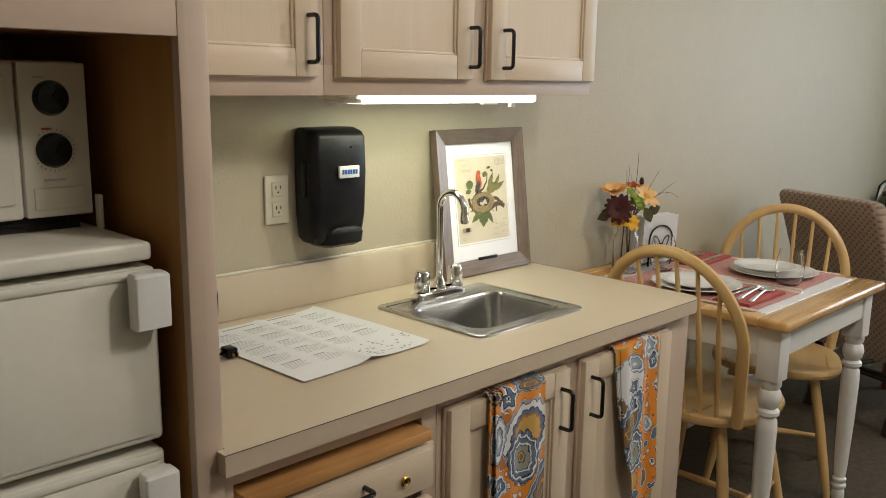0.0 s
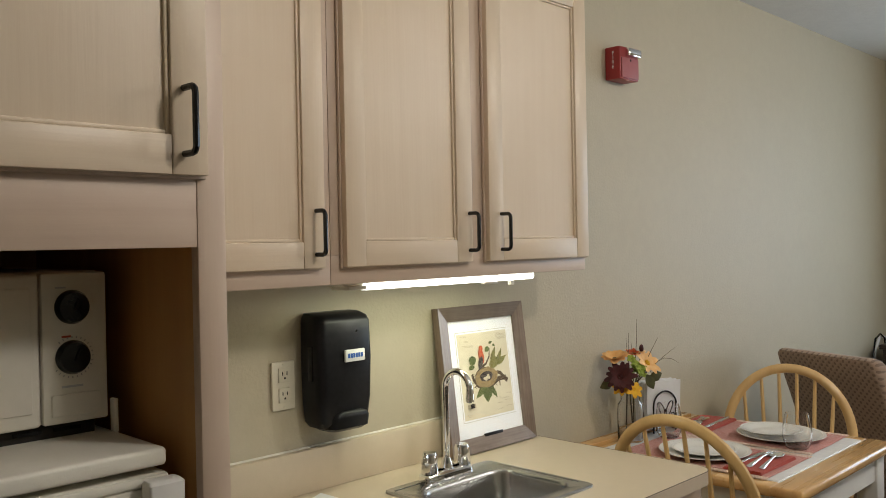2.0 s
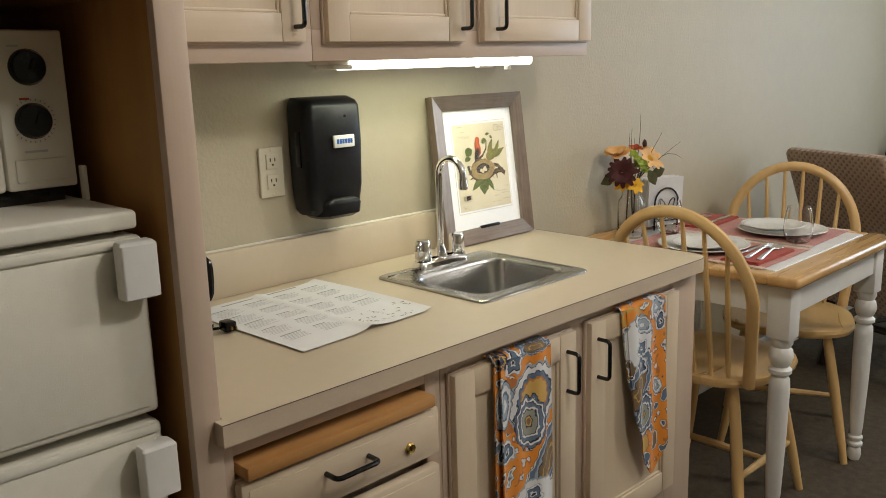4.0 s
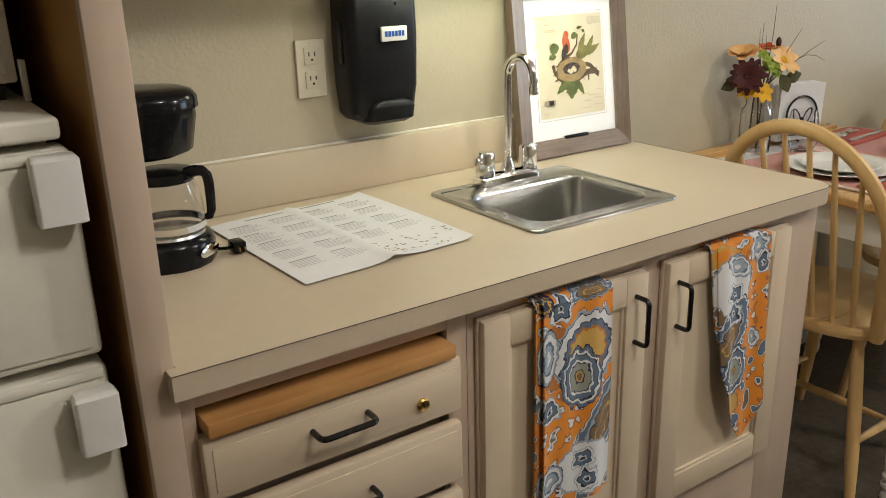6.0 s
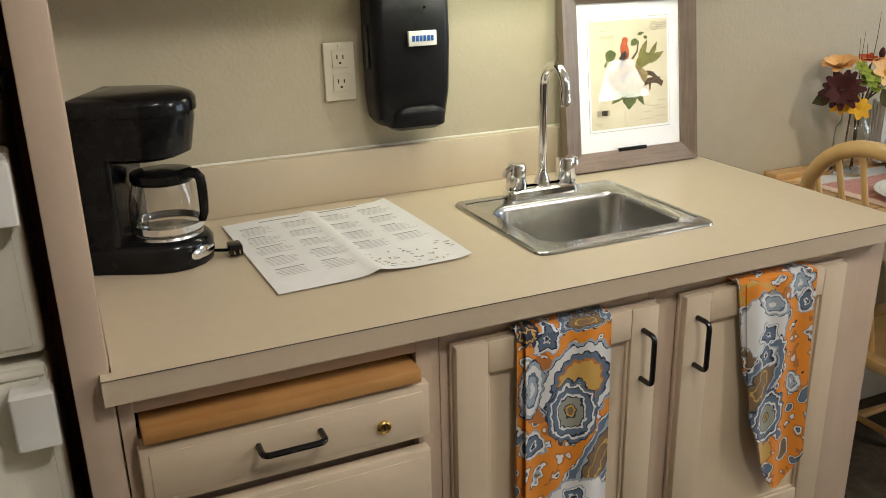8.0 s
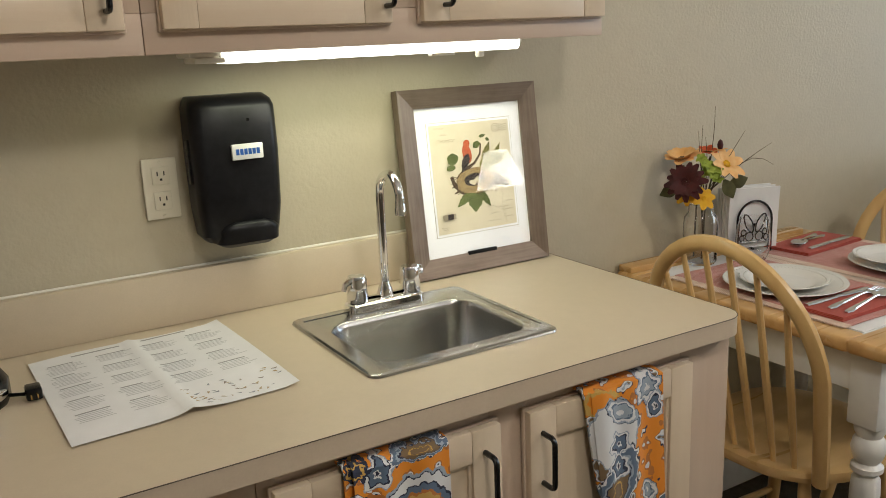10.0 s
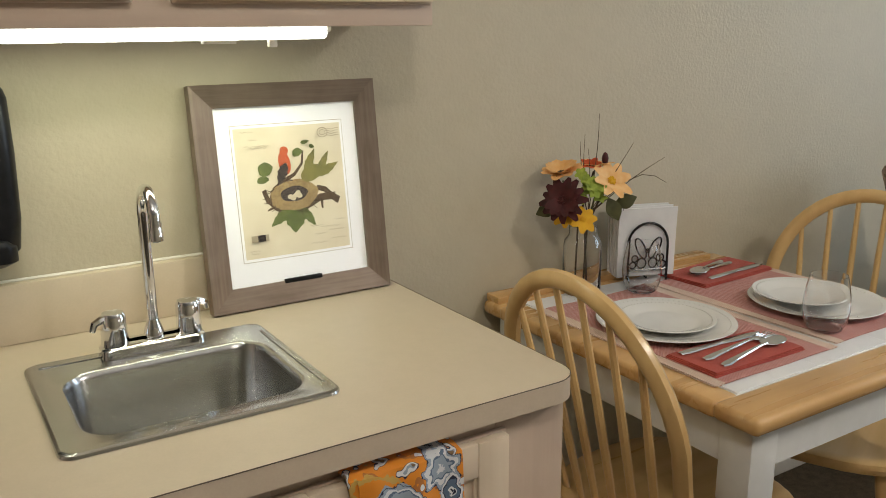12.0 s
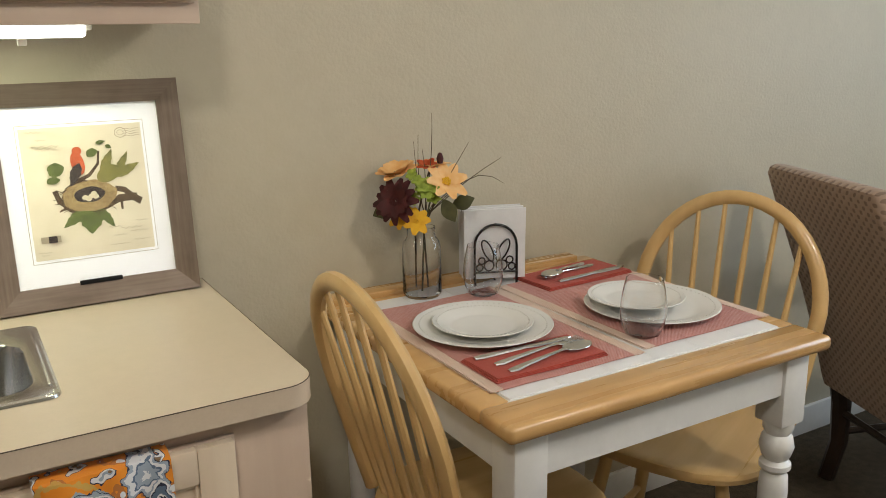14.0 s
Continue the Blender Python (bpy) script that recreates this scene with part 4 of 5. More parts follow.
for u, v, w in ((0.05, 0.97, 0.12), (0.12, 0.91, 0.08), (0.08, 0.86, 0.22), (0.12, 0.845, 0.16), (0.62, 0.2, 0.12), (0.72, 0.18, 0.18), (0.66, 0.13, 0.1), (0.8, 0.15, 0.15), (0.62, 0.06, 0.16), (0.82, 0.08, 0.14), (0.03, 0.06, 0.1), (0.05, 0.04, 0.06), (0.86, 0.23, 0.1)):
    ink("script_line", stroke([(u + w * i / 8, v + 0.008 * math.sin(i * 2.4)) for i in range(9)], 0.002, 0.002), P_GREY)
ink("stamp", [(0.06, 0.13), (0.22, 0.13), (0.22, 0.18), (0.06, 0.18)], P_GREY)
ink("stamp", [(0.12, 0.13), (0.19, 0.13), (0.19, 0.18), (0.12, 0.18)], P_DARK)

# ---- on the counter ----
ct = thing("menu_sheet", (1.74, 2.09, 0.866), "large white printed menu sheet, creased", "paper")
quad = [Vector((1.574, 2.261, 0)), Vector((1.900, 2.285, 0)), Vector((1.914, 1.909, 0)), Vector((1.587, 1.889, 0))]


def on_sheet(u, v, lift=0.0):
    p = quad[3].lerp(quad[2], u).lerp(quad[0].lerp(quad[1], u), v)
    z = 0.8685 + 0.0022 * math.sin(3.1 * v) * abs(math.sin(u * 5.2)) + 0.008 * max(0, u - 0.93) / 0.07 * 0.5 + 0.004 * math.exp(-((u - 0.5) / 0.03) ** 2) + 0.005 * math.exp(-((u - 0.52) ** 2 + v ** 2) / 0.01)
    return (p.x, p.y + 0.006 * math.sin(u * 6.3) * (v > 0.97), z + lift), (0, 0, 1)


wpart("sheet", sheet(on_sheet, 30, 24, 0.0005), PAPER, ct)
bars = [bmesh.new(), bmesh.new()]
rnd = random.Random(5)


def bar(k, u0, u1, v0, v1):
    bars[k] = sheet(lambda a, b: on_sheet(u0 + (u1 - u0) * a, v0 + (v1 - v0) * b, 0.0006), 3, 1, 0.0001, bars[k])


bar(1, 0.2, 0.8, 0.955, 0.968)
for c in range(4):
    for r_ in range(5):
        u, v = 0.05 + c * 0.235, 0.88 - r_ * 0.155
        if c > 1 and r_ == 4:
            continue
        bar(1, u + 0.02, u + rnd.uniform(0.1, 0.17), v, v + 0.009)
        for q in range(rnd.randint(5, 7)):
            bar(0, u + rnd.uniform(0, 0.03), u + rnd.uniform(0.13, 0.2), v - 0.016 - q * 0.0165, v - 0.0115 - q * 0.0165)
tagged(wpart("printed_text", bars[0], INK, ct), kind="stuff")
tagged(wpart("heading_text", bars[1], INK_DARK, ct), kind="stuff")
for i in range(42):
    u, v, s, a = rnd.uniform(0.52, 0.98), rnd.uniform(0.03, 0.24), rnd.uniform(0.008, 0.018), rnd.uniform(0, 6.28)
    pp = [on_sheet(u + s * math.cos(a + t), min(0.99, max(0.01, v + s * 0.9 * math.sin(a + t) * e)), 0.0007)[0] for t, e in ((0, 1), (2.2, 0.7), (3.3, 1))]
    bm = bmesh.new()
    loft(bm, [[Vector(p) for p in pp], [Vector(p) + Vector((0, 0, 0.0002)) for p in pp]])
    wpart("printed_leaf", bm, TINT[i % 4], ct)

cm = thing("coffee_maker", pose(1.441, 2.145, 0.8655, 0, 0, -24), "black drip coffee maker with glass carafe", "coffee maker")


def stadium(x0, x1, w, z, n=8):
    r = w / 2
    pts = [Vector((x0, -r, z)), Vector((x1 - r, -r, z))] + [Vector((x1 - r + r * math.sin(a), -r * math.cos(a), z)) for a in [math.pi * i / n for i in range(1, n)]] + [Vector((x1 - r, r, z)), Vector((x0, r, z))]
    return pts


part("base", loft(bmesh.new(), [stadium(-0.085 + e, 0.1 - e, 0.15 - 2 * e, z) for e, z in ((0.003, 0.0), (0, 0.006), (0, 0.034), (0.006, 0.044), (0.012, 0.047))]), BLACK, cm)
part("column", loft(bmesh.new(), [rrect(-0.055, 0, 0.062, w, 0.012, z) for z, w in ((0.04, 0.14), (0.15, 0.14), (0.25, 0.146))]), BLACK, cm)
part("brew_head", loft(bmesh.new(), [stadium(-0.085 + e, 0.092 - e - g, 0.15 - 2 * e, z) for e, g, z in ((0.012, 0.012, 0.178), (0.004, 0.006, 0.184), (0.0, 0.0, 0.235), (0.0, 0.0, 0.248))]), BLACK, cm)
part("lid", loft(bmesh.new(), [stadium(-0.085 + e, 0.097 - e, 0.156 - 2 * e, z) for e, z in ((0.0, 0.249), (0.0, 0.266), (0.006, 0.274), (0.02, 0.279), (0.05, 0.281))]), BLACK, cm)
part("hot_plate", lathe([(0.0, 0.047), (0.056, 0.047), (0.054, 0.051), (0.0, 0.051)], at=(0.03, 0, 0), cap=(False, False), seg=28), STEEL, cm)
cf = part("carafe", lathe([(0.0, 0.0525), (0.05, 0.0525), (0.056, 0.058), (0.058, 0.075), (0.056, 0.105), (0.050, 0.125), (0.046, 0.138), (0.0445, 0.138), (0.0485, 0.125), (0.0545, 0.105), (0.0565, 0.075), (0.0545, 0.0595), (0.049, 0.054), (0.0, 0.054)], at=(0.03, 0, 0), cap=(False, False), seg=36), GLASS, cm, "empty glass carafe")
part("band", lathe([(0.0565, 0.056), (0.0588, 0.058), (0.0592, 0.068), (0.0586, 0.068), (0.0575, 0.058)], at=(0.03, 0, 0), cap=(False, False), seg=36), CHROME, cf)
part("carafe_lid", lathe([(0.0, 0.134), (0.046, 0.134), (0.05, 0.139), (0.049, 0.150), (0.03, 0.154), (0.0, 0.155)], at=(0.03, 0, 0), cap=(False, False), seg=30), BLACK, cf)
ha = radians(-24)
hv = Vector((math.cos(ha), math.sin(ha), 0))
hp = [Vector((0.03, 0, z)) + hv * o for o, z in ((0.04, 0.147), (0.058, 0.152), (0.070, 0.152), (0.077, 0.146), (0.079, 0.134), (0.079, 0.11), (0.078, 0.09), (0.074, 0.079), (0.067, 0.077))]
part("handle", tube(hp, [0.007, 0.007, 0.007, 0.007, 0.0068, 0.0065, 0.006, 0.005, 0.004], 8, flat=1.3), BLACK, cf)
bm = bmesh.new()
lathe([(0.0, 0), (1.0, 0), (0.8, 0.1), (0, 0.1)], seg=24, cap=(False, False), bm=bm, m=pose(0.0925, -0.033, 0.023, 0, 90, -26) @ Matrix.Diagonal((0.010, 0.028, 0.02, 1)))
part("badge", bm, CHROME, cm, "oval silver badge")
cord = thing("power_cord", (1.56, 2.12, 0.8665), "black power cord with plug lying on the counter", "cord")
wpart("cord", tube([(1.49, 2.2, 0.875), (1.51, 2.16, 0.871), (1.53, 2.13, 0.871), (1.555, 2.115, 0.872)], 0.003, 8), BLACK, cord)
wpart("plug", B(1.555, 1.578, 2.088, 2.118, 0.8675, 0.887, bevel=0.004), BLACK, cord)
for dx in (0.005, 0.014):
    wpart("prong", B(1.5555 + dx, 1.557 + dx, 2.076, 2.089, 0.875, 0.881), BRASS, cord)


def towel(x0, x1, ztop, zfront, zback, seed, cloth, tip=0.0, back_shift=-0.012):
    """A folded cotton towel hung over a cabinet door's top edge."""
    tw = thing("dish_towel", ((x0 + x1) / 2, 1.73, ztop + 0.006), "orange and blue paisley dish towel over a cabinet door", "towel", "towels on the sink doors")
    w = x1 - x0

    def layer(y_off, zb, shift, wave):
        L1, L2, top = ztop - zb, 0.036, 0.016
        total = L1 + top + L2

        def fn(u, v):
            s = v * total
            x = x0 + shift + w * u
            ph = seed + u * 5.0
            if s < L1:
                z = zb + s
                k = 1 - s / L1
                y = 1.7315 - y_off - 0.006 * wave * k * (1 + math.sin(ph * 1.3 + 2 * k)) - 0.003 * math.sin(ph * 3)
                if tip:
                    z += k * tip * (max(0, 0.62 - u) ** 1.3 * 0.9 + max(0, u - 0.72) * 0.7)
                    x += 0.02 * k - w * 0.12 * k * (0.5 - u) * -1
                n = (0, -1, 0)
            elif s < L1 + top:
                a = (s - L1) / top * math.pi / 2
                z = ztop + 0.006 * math.sin(a)
                y = 1.7315 - y_off - 0.003 * math.sin(ph * 3) + (0.012 + y_off) * (1 - math.cos(a))
                n = (0, -math.cos(a), math.sin(a))
            else:
                z = ztop + 0.006 - 0.002 * (s - L1 - top) / L2
                y = min(1.755, 1.7435 + (s - L1 - top))
                n = (0, 0, 1)
            return (x, y, z), n
        return fn

    f = wpart("front_fold", sheet(layer(0.008, zfront, 0.0, 1.0), 18, 40, 0.0035), cloth, tw)
    wpart("back_fold", sheet(layer(0.003, zback, back_shift, 0.3), 18, 40, 0.0035), cloth, tw)
    return tw


towel(1.909, 2.062, 0.803, 0.42, 0.44, 1.0, TOWEL_A)
towel(2.330, 2.484, 0.804, 0.375, 0.46, 4.0, TOWEL_B, tip=0.35)

# ---- dining table ----
TX0, TX1, TY0, TY1, TZ = 2.945, 3.692, 1.604, 2.338, 0.771
tb = thing("dining_table", ((TX0 + TX1) / 2, (TY0 + TY1) / 2, 0), "table with wood border, white tiled inlay and turned legs", "table")
IX0, IX1, IY0, IY1 = 3.008, 3.646, 1.695, 2.272
for a in ((TX0, TX1, TY0, IY0), (TX0, TX1, IY1, TY1)):
    wpart("border_board", B(a[0], a[1], a[2], a[3], TZ - 0.03, TZ, bevel=0.011, seg=3), OAK, tb, "natural wood border")
for a in ((TX0, IX0), (IX1, TX1)):
    wpart("border_board", B(a[0], a[1], IY0 - 0.006, IY1 + 0.006, TZ - 0.0296, TZ - 0.0004, bevel=0.009, seg=3), OAK, tb)
wpart("back_ledge", B(TX0 + 0.01, 3.632, 2.292, 2.337, TZ - 0.002, TZ + 0.015, bevel=0.003), OAK, tb, "raised wood strip along the back edge")
wpart("inlay_bed", B(IX0 - 0.012, IX1 + 0.012, IY0 - 0.012, IY1 + 0.012, TZ - 0.022, TZ - 0.003), PORCELAIN, tb)
nx, ny = 6, 5
tile = None
for i in range(nx):
    for j in range(ny):
        sx, sy = (IX1 - IX0) / nx, (IY1 - IY0) / ny
        if tile is None:
            tile = mesh_of("tile", B(-sx / 2 + 0.0003, sx / 2 - 0.0003, -sy / 2 + 0.0003, sy / 2 - 0.0003, 0, 0.0032, bevel=0.0003, seg=1), TILEWHITE)
        o = new("tile", tile)
        o.parent = tb
        o.location = (IX0 + (i + 0.5) * sx - tb.location.x, IY0 + (j + 0.5) * sy - tb.location.y, TZ - 0.003)
wpart("apron", B(TX0 + 0.07, TX1 - 0.07, TY0 + 0.035, TY0 + 0.055, TZ - 0.115, TZ - 0.03), WHITE, tb)
wpart("apron", B(TX0 + 0.07, TX1 - 0.07, TY1 - 0.055, TY1 - 0.035, TZ - 0.115, TZ - 0.03), WHITE, tb)
wpart("apron", B(TX0 + 0.035, TX0 + 0.055, TY0 + 0.07, TY1 - 0.07, TZ - 0.115, TZ - 0.03), WHITE, tb)
wpart("apron", B(TX1 - 0.055, TX1 - 0.035, TY0 + 0.07, TY1 - 0.07, TZ - 0.115, TZ - 0.03), WHITE, tb)
turn = [(0.0, 0.0), (0.017, 0.001), (0.022, 0.02), (0.020, 0.04), (0.016, 0.046), (0.024, 0.054), (0.024, 0.062), (0.017, 0.068), (0.023, 0.076), (0.023, 0.084), (0.018, 0.09), (0.021, 0.12), (0.027, 0.30), (0.029, 0.44), (0.027, 0.47), (0.021, 0.478), (0.031, 0.488), (0.031, 0.498), (0.022, 0.506), (0.028, 0.514), (0.034, 0.535), (0.03, 0.555), (0.024, 0.562), (0.03, 0.574), (0.03, 0.592)]
for x in (TX0 + 0.06, TX1 - 0.06):
    for y in (TY0 + 0.06, TY1 - 0.06):
        bm = lathe(turn, at=(x, y, 0), cap=(False, True), seg=18)
        box(bm, x - 0.033, x + 0.033, y - 0.033, y + 0.033, 0.588, TZ - 0.03, bevel=0.005)
        wpart("leg", bm, WHITE, tb, "white turned leg")


# ---- bow-back chairs ----
def windsor(m):
    ch = thing("windsor_chair", m, "natural wood bow-back chair with spindles at the white-legged table", "chair", "chairs at the table")
    seat = []
    for z, k in ((0.425, 0.90), (0.432, 0.98), (0.445, 1.0), (0.455, 0.985), (0.458, 0.95)):
        ring = []
        for i in range(36):
            a = 2 * math.pi * i / 36
            ca, sa = math.cos(a), math.sin(a)
            x = 0.215 * k * (abs(ca) ** 0.75) * (1 if ca > 0 else -1)
            y = 0.215 * k * (abs(sa) ** 0.75) * (1 if sa > 0 else -1) * (1.0 + 0.06 * ca)
            ring.append(Vector((x, y, z)))
        seat.append(ring)
    for k, dz in ((0.8, -0.006), (0.5, -0.010), (0.2, -0.008)):
        seat.append([Vector((p.x * k / 0.95, p.y * k / 0.95, 0.458 + dz)) for p in seat[4]])
    part("seat", loft(bmesh.new(), seat), SEATWOOD, ch)
    lean = lambda z: -0.165 - 0.125 * (z - 0.45) / 0.49
    path = [Vector((lean(z), s, z)) for s, z in ((-0.185, 0.445), (-0.20, 0.55), (-0.213, 0.66))]
    path += [Vector((lean(0.70 + 0.24 * math.sin(a)), -0.217 * math.cos(a), 0.70 + 0.24 * math.sin(a))) for a in [math.pi * i / 22 for i in range(23)]]
    path += [Vector((p.x, -p.y, p.z)) for p in reversed(path[:3])]
    part("bow", tube(path, 0.0155, 10, flat=1.15), OAK_V, ch)
    for i in range(6):
        s = (i - 2.5) / 2.5
        y0, y1 = 0.125 * s, 0.158 * s
        zt = 0.70 + 0.24 * math.sqrt(max(0, 1 - (y1 / 0.217) ** 2))
        p0, p1 = Vector((-0.165 - 0.01 * (1 - abs(s)), y0, 0.45)), Vector((lean(zt), y1, zt))
        part("spindle", tube([p0.lerp(p1, k) for k in (0, 0.25, 0.5, 0.75, 1)], [0.0062, 0.0085, 0.0085, 0.0072, 0.0058], 8), OAK_V, ch)
    feet = {}
    for fx, x0, x1 in (("f", 0.13, 0.195), ("b", -0.13, -0.20)):
        for s in (-1, 1):
            a, b = Vector((x0, 0.125 * s, 0.432)), Vector((x1, 0.20 * s, 0.0))
            feet[fx, s] = (a, b)
            part("leg", tube([a.lerp(b, k) for k in (0, 0.12, 0.4, 0.7, 0.96, 1)], [0.0125, 0.015, 0.0175, 0.0165, 0.0125, 0.012], 10), OAK_V, ch)
    at = lambda key, k: feet[key][0].lerp(feet[key][1], k)
    for s in (-1, 1):
        p, q = at(("f", s), 0.62), at(("b", s), 0.62)
        part("stretcher", tube([p.lerp(q, k) for k in (0, 0.5, 1)], [0.008, 0.0125, 0.008], 8), OAK_V, ch)
    p, q = (at(("f", -1), 0.62) + at(("b", -1), 0.62)) / 2, (at(("f", 1), 0.62) + at(("b", 1), 0.62)) / 2
    part("stretcher", tube([p.lerp(q, k) for k in (0, 0.5, 1)], [0.008, 0.0125, 0.008], 8), OAK_V, ch)
    return ch


chair = windsor(pose(3.110, 1.91, 0, 0, 0, 0))
copy_thing(chair, pose(3.668, 1.935, 0, 0, 0, 204))

# ---- laid table ----
CZ = TZ + 0.0006


def placemat(x0, x1, y0, y1, turn):
    pm = thing("placemat", pose((x0 + x1) / 2, (y0 + y1) / 2, CZ, 0, 0, turn), "woven red and cream placemat with cream borders", "placemat", "placemats on the table")
    a, b = (x1 - x0) / 2, (y1 - y0) / 2
    flat = lambda xa, xb, z: (lambda u, v: ((xa + (xb - xa) * u, -b + 2 * b * v, z + 0.0008 * math.sin(9 * u + 7 * v)), (0, 0, 1)))
    part("field", sheet(flat(-a + 0.024, a - 0.024, 0.0016), 10, 12, 0.0016), MAT_CLOTH, pm)
    part("border", sheet(flat(-a, -a + 0.024, 0.0017), 2, 12, 0.0017), MAT_EDGE, pm, "cream striped border")
    part("border", sheet(flat(a - 0.024, a, 0.0017), 2, 12, 0.0017), MAT_EDGE, pm, "cream striped border")
    fr = bmesh.new()
    for i in range(90):
        for s in (-1, 1):
            y = -b + 2 * b * (i + 0.5) / 90
            box(fr, s * a - 0.004, s * a + 0.004, y - 0.0007, y + 0.0007, 0.0005, 0.0016)
    tagged(part("fringe", fr, MAT_EDGE, pm), kind="stuff")
    return pm


placemat(2.994, 3.326, 1.727, 2.205, 0)
placemat(3.337, 3.678, 1.742, 2.215, 1)


def plate(name, x, y, z, r, label):
    pl = thing(name, (x, y, z), label, "plate", "plates on the table")
    k = r / 0.135
    prof = [(0.0, 0.0), (0.075, 0.0), (0.09, 0.003), (0.132, 0.0135), (0.135, 0.0152), (0.1335, 0.0165), (0.128, 0.0158), (0.098, 0.0085), (0.089, 0.0052), (0.08, 0.0042), (0.0, 0.004)]
    part("dish", lathe([(a * k, b) for a, b in prof], cap=(False, False), seg=56), PORCELAIN, pl)
    bd = bmesh.new()
    n = 70
    for i in range(n):
        a = 2 * math.pi * i / n
        q = Vector((0.122 * k * math.cos(a), 0.122 * k * math.sin(a), 0.0145))
        bmesh.ops.create_icosphere(bd, subdivisions=1, radius=0.0016, matrix=Matrix.Translation(q))
    tagged(part("beaded_rim", bd, BEADS, pl), kind="stuff")
    return pl


plate("dinner_plate", 3.145, 1.985, CZ + 0.003, 0.138, "white dinner plate with a beaded rim")
plate("salad_plate", 3.147, 1.988, CZ + 0.0072, 0.100, "white salad plate stacked on a dinner plate")
plate("dinner_plate", 3.510, 1.902, CZ + 0.003, 0.140, "white dinner plate with a beaded rim")
plate("salad_plate", 3.484, 1.922, CZ + 0.0185, 0.10, "white salad plate set off-centre on a dinner plate")


def napkin(x, y, w, d, turn):
    nk = thing("cloth_napkin", pose(x, y, CZ + 0.0028, 0, 0, turn), "folded rust-red cloth napkin under cutlery", "napkin", "napkins on the table")
    for i in range(3):
        e = 0.0025 * i
        part("fold", sheet(lambda u, v: ((-w / 2 + e + (w - 2 * e) * u, -d / 2 + e * 0.6 + (d - e) * v, 0.0014 + 0.0023 * i + 0.0007 * math.sin(6 * u + 2 * v + i)), (0, 0, 1)), 10, 6, 0.0021), RED_CLOTH, nk)
    return nk


napkin(3.139, 1.806, 0.240, 0.115, 0)
napkin(3.532, 2.186, 0.26, 0.130, 4)


def utensil(kind, x, y, z, turn, length):
    m = pose(x, y, z, 0, 0, turn)
    names = {"knife": "table knife", "fork": "table fork", "spoon": "table spoon"}
    ut = thing(names[kind].replace(" ", "_"), m, "polished steel %s on a red napkin" % names[kind], kind, "cutlery on the napkins")
    L = length

    def strip(st, mat_=CUTLERY, name="handle"):
        bm = bmesh.new()
        loft(bm, [[Vector((px, -w, pz)), Vector((px, w, pz)), Vector((px, w * 0.7, pz + 0.0022)), Vector((px, -w * 0.7, pz + 0.0022))] for px, w, pz in st])
        return part(name, bm, mat_, ut)

    if kind == "knife":
        strip([(-L / 2, 0.006, 0), (-L / 2 + 0.02, 0.0085, 0), (-0.01, 0.0065, 0.001), (0.0, 0.006, 0.001)])
        strip([(0.0, 0.006, 0.001), (0.02, 0.0095, 0.001), (L / 2 - 0.03, 0.0095, 0.001), (L / 2 - 0.01, 0.006, 0.001), (L / 2, 0.001, 0.001)], name="blade")
    else:
        strip([(-L / 2, 0.005, 0), (-L / 2 + 0.015, 0.009, 0), (-L / 2 + 0.04, 0.007, 0.002), (L / 2 - 0.075, 0.003, 0.006), (L / 2 - 0.055, 0.004, 0.006)])
        if kind == "spoon":
            bm = bmesh.new()
            rings = []
            for k, dz in ((1.0, 0.006), (0.97, 0.0072), (0.7, 0.0035), (0.35, 0.0018), (0.05, 0.0014)):
                rings.append([Vector((L / 2 - 0.032 + 0.033 * k * math.cos(a), 0.021 * k * math.sin(a), dz)) for a in [2 * math.pi * i / 22 for i in range(22)]])
            part("bowl", loft(bm, rings), CUTLERY, ut)
        else:
            strip([(L / 2 - 0.056, 0.004, 0.006), (L / 2 - 0.046, 0.0105, 0.004), (L / 2 - 0.034, 0.0115, 0.004)], name="neck")
            for i in range(4):
                y0 = -0.0092 + i * 0.00613
                part("tine", tube([(L / 2 - 0.035, y0, 0.0055), (L / 2 - 0.015, y0, 0.0045), (L / 2, y0, 0.008)], [0.0018, 0.0017, 0.0009], 6), CUTLERY, ut)
    return ut


NZ = CZ + 0.0110
utensil("knife", 3.142, 1.844, NZ, -2, 0.21)
utensil("fork", 3.152, 1.812, NZ, 4, 0.20)
utensil("spoon", 3.155, 1.782, NZ, 8, 0.20)
utensil("knife", 3.56, 2.152, NZ, 4, 0.21)
utensil("fork", 3.522, 2.195, NZ, 192, 0.185)
utensil("spoon", 3.515, 2.20, NZ + 0.004, 198, 0.165)


def tumbler(x, y, z):
    prof = [(0.0, 0.0), (0.026, 0.0), (0.033, 0.004), (0.041, 0.022), (0.0445, 0.045), (0.043, 0.07), (0.038, 0.098), (0.0345, 0.112), (0.0333, 0.112), (0.0367, 0.098), (0.0417, 0.07), (0.0432, 0.045), (0.0397, 0.023), (0.032, 0.008), (0.02, 0.006), (0.0, 0.006)]
    return solo("stemless_glass", lathe(prof, cap=(False, False), seg=40), GLASS, "clear empty stemless glass on the laid table", "glass", pose(x, y, z), "glasses on the table")


tumbler(3.274, 2.182, CZ + 0.003)
tumbler(3.386, 1.797, CZ + 0.003)

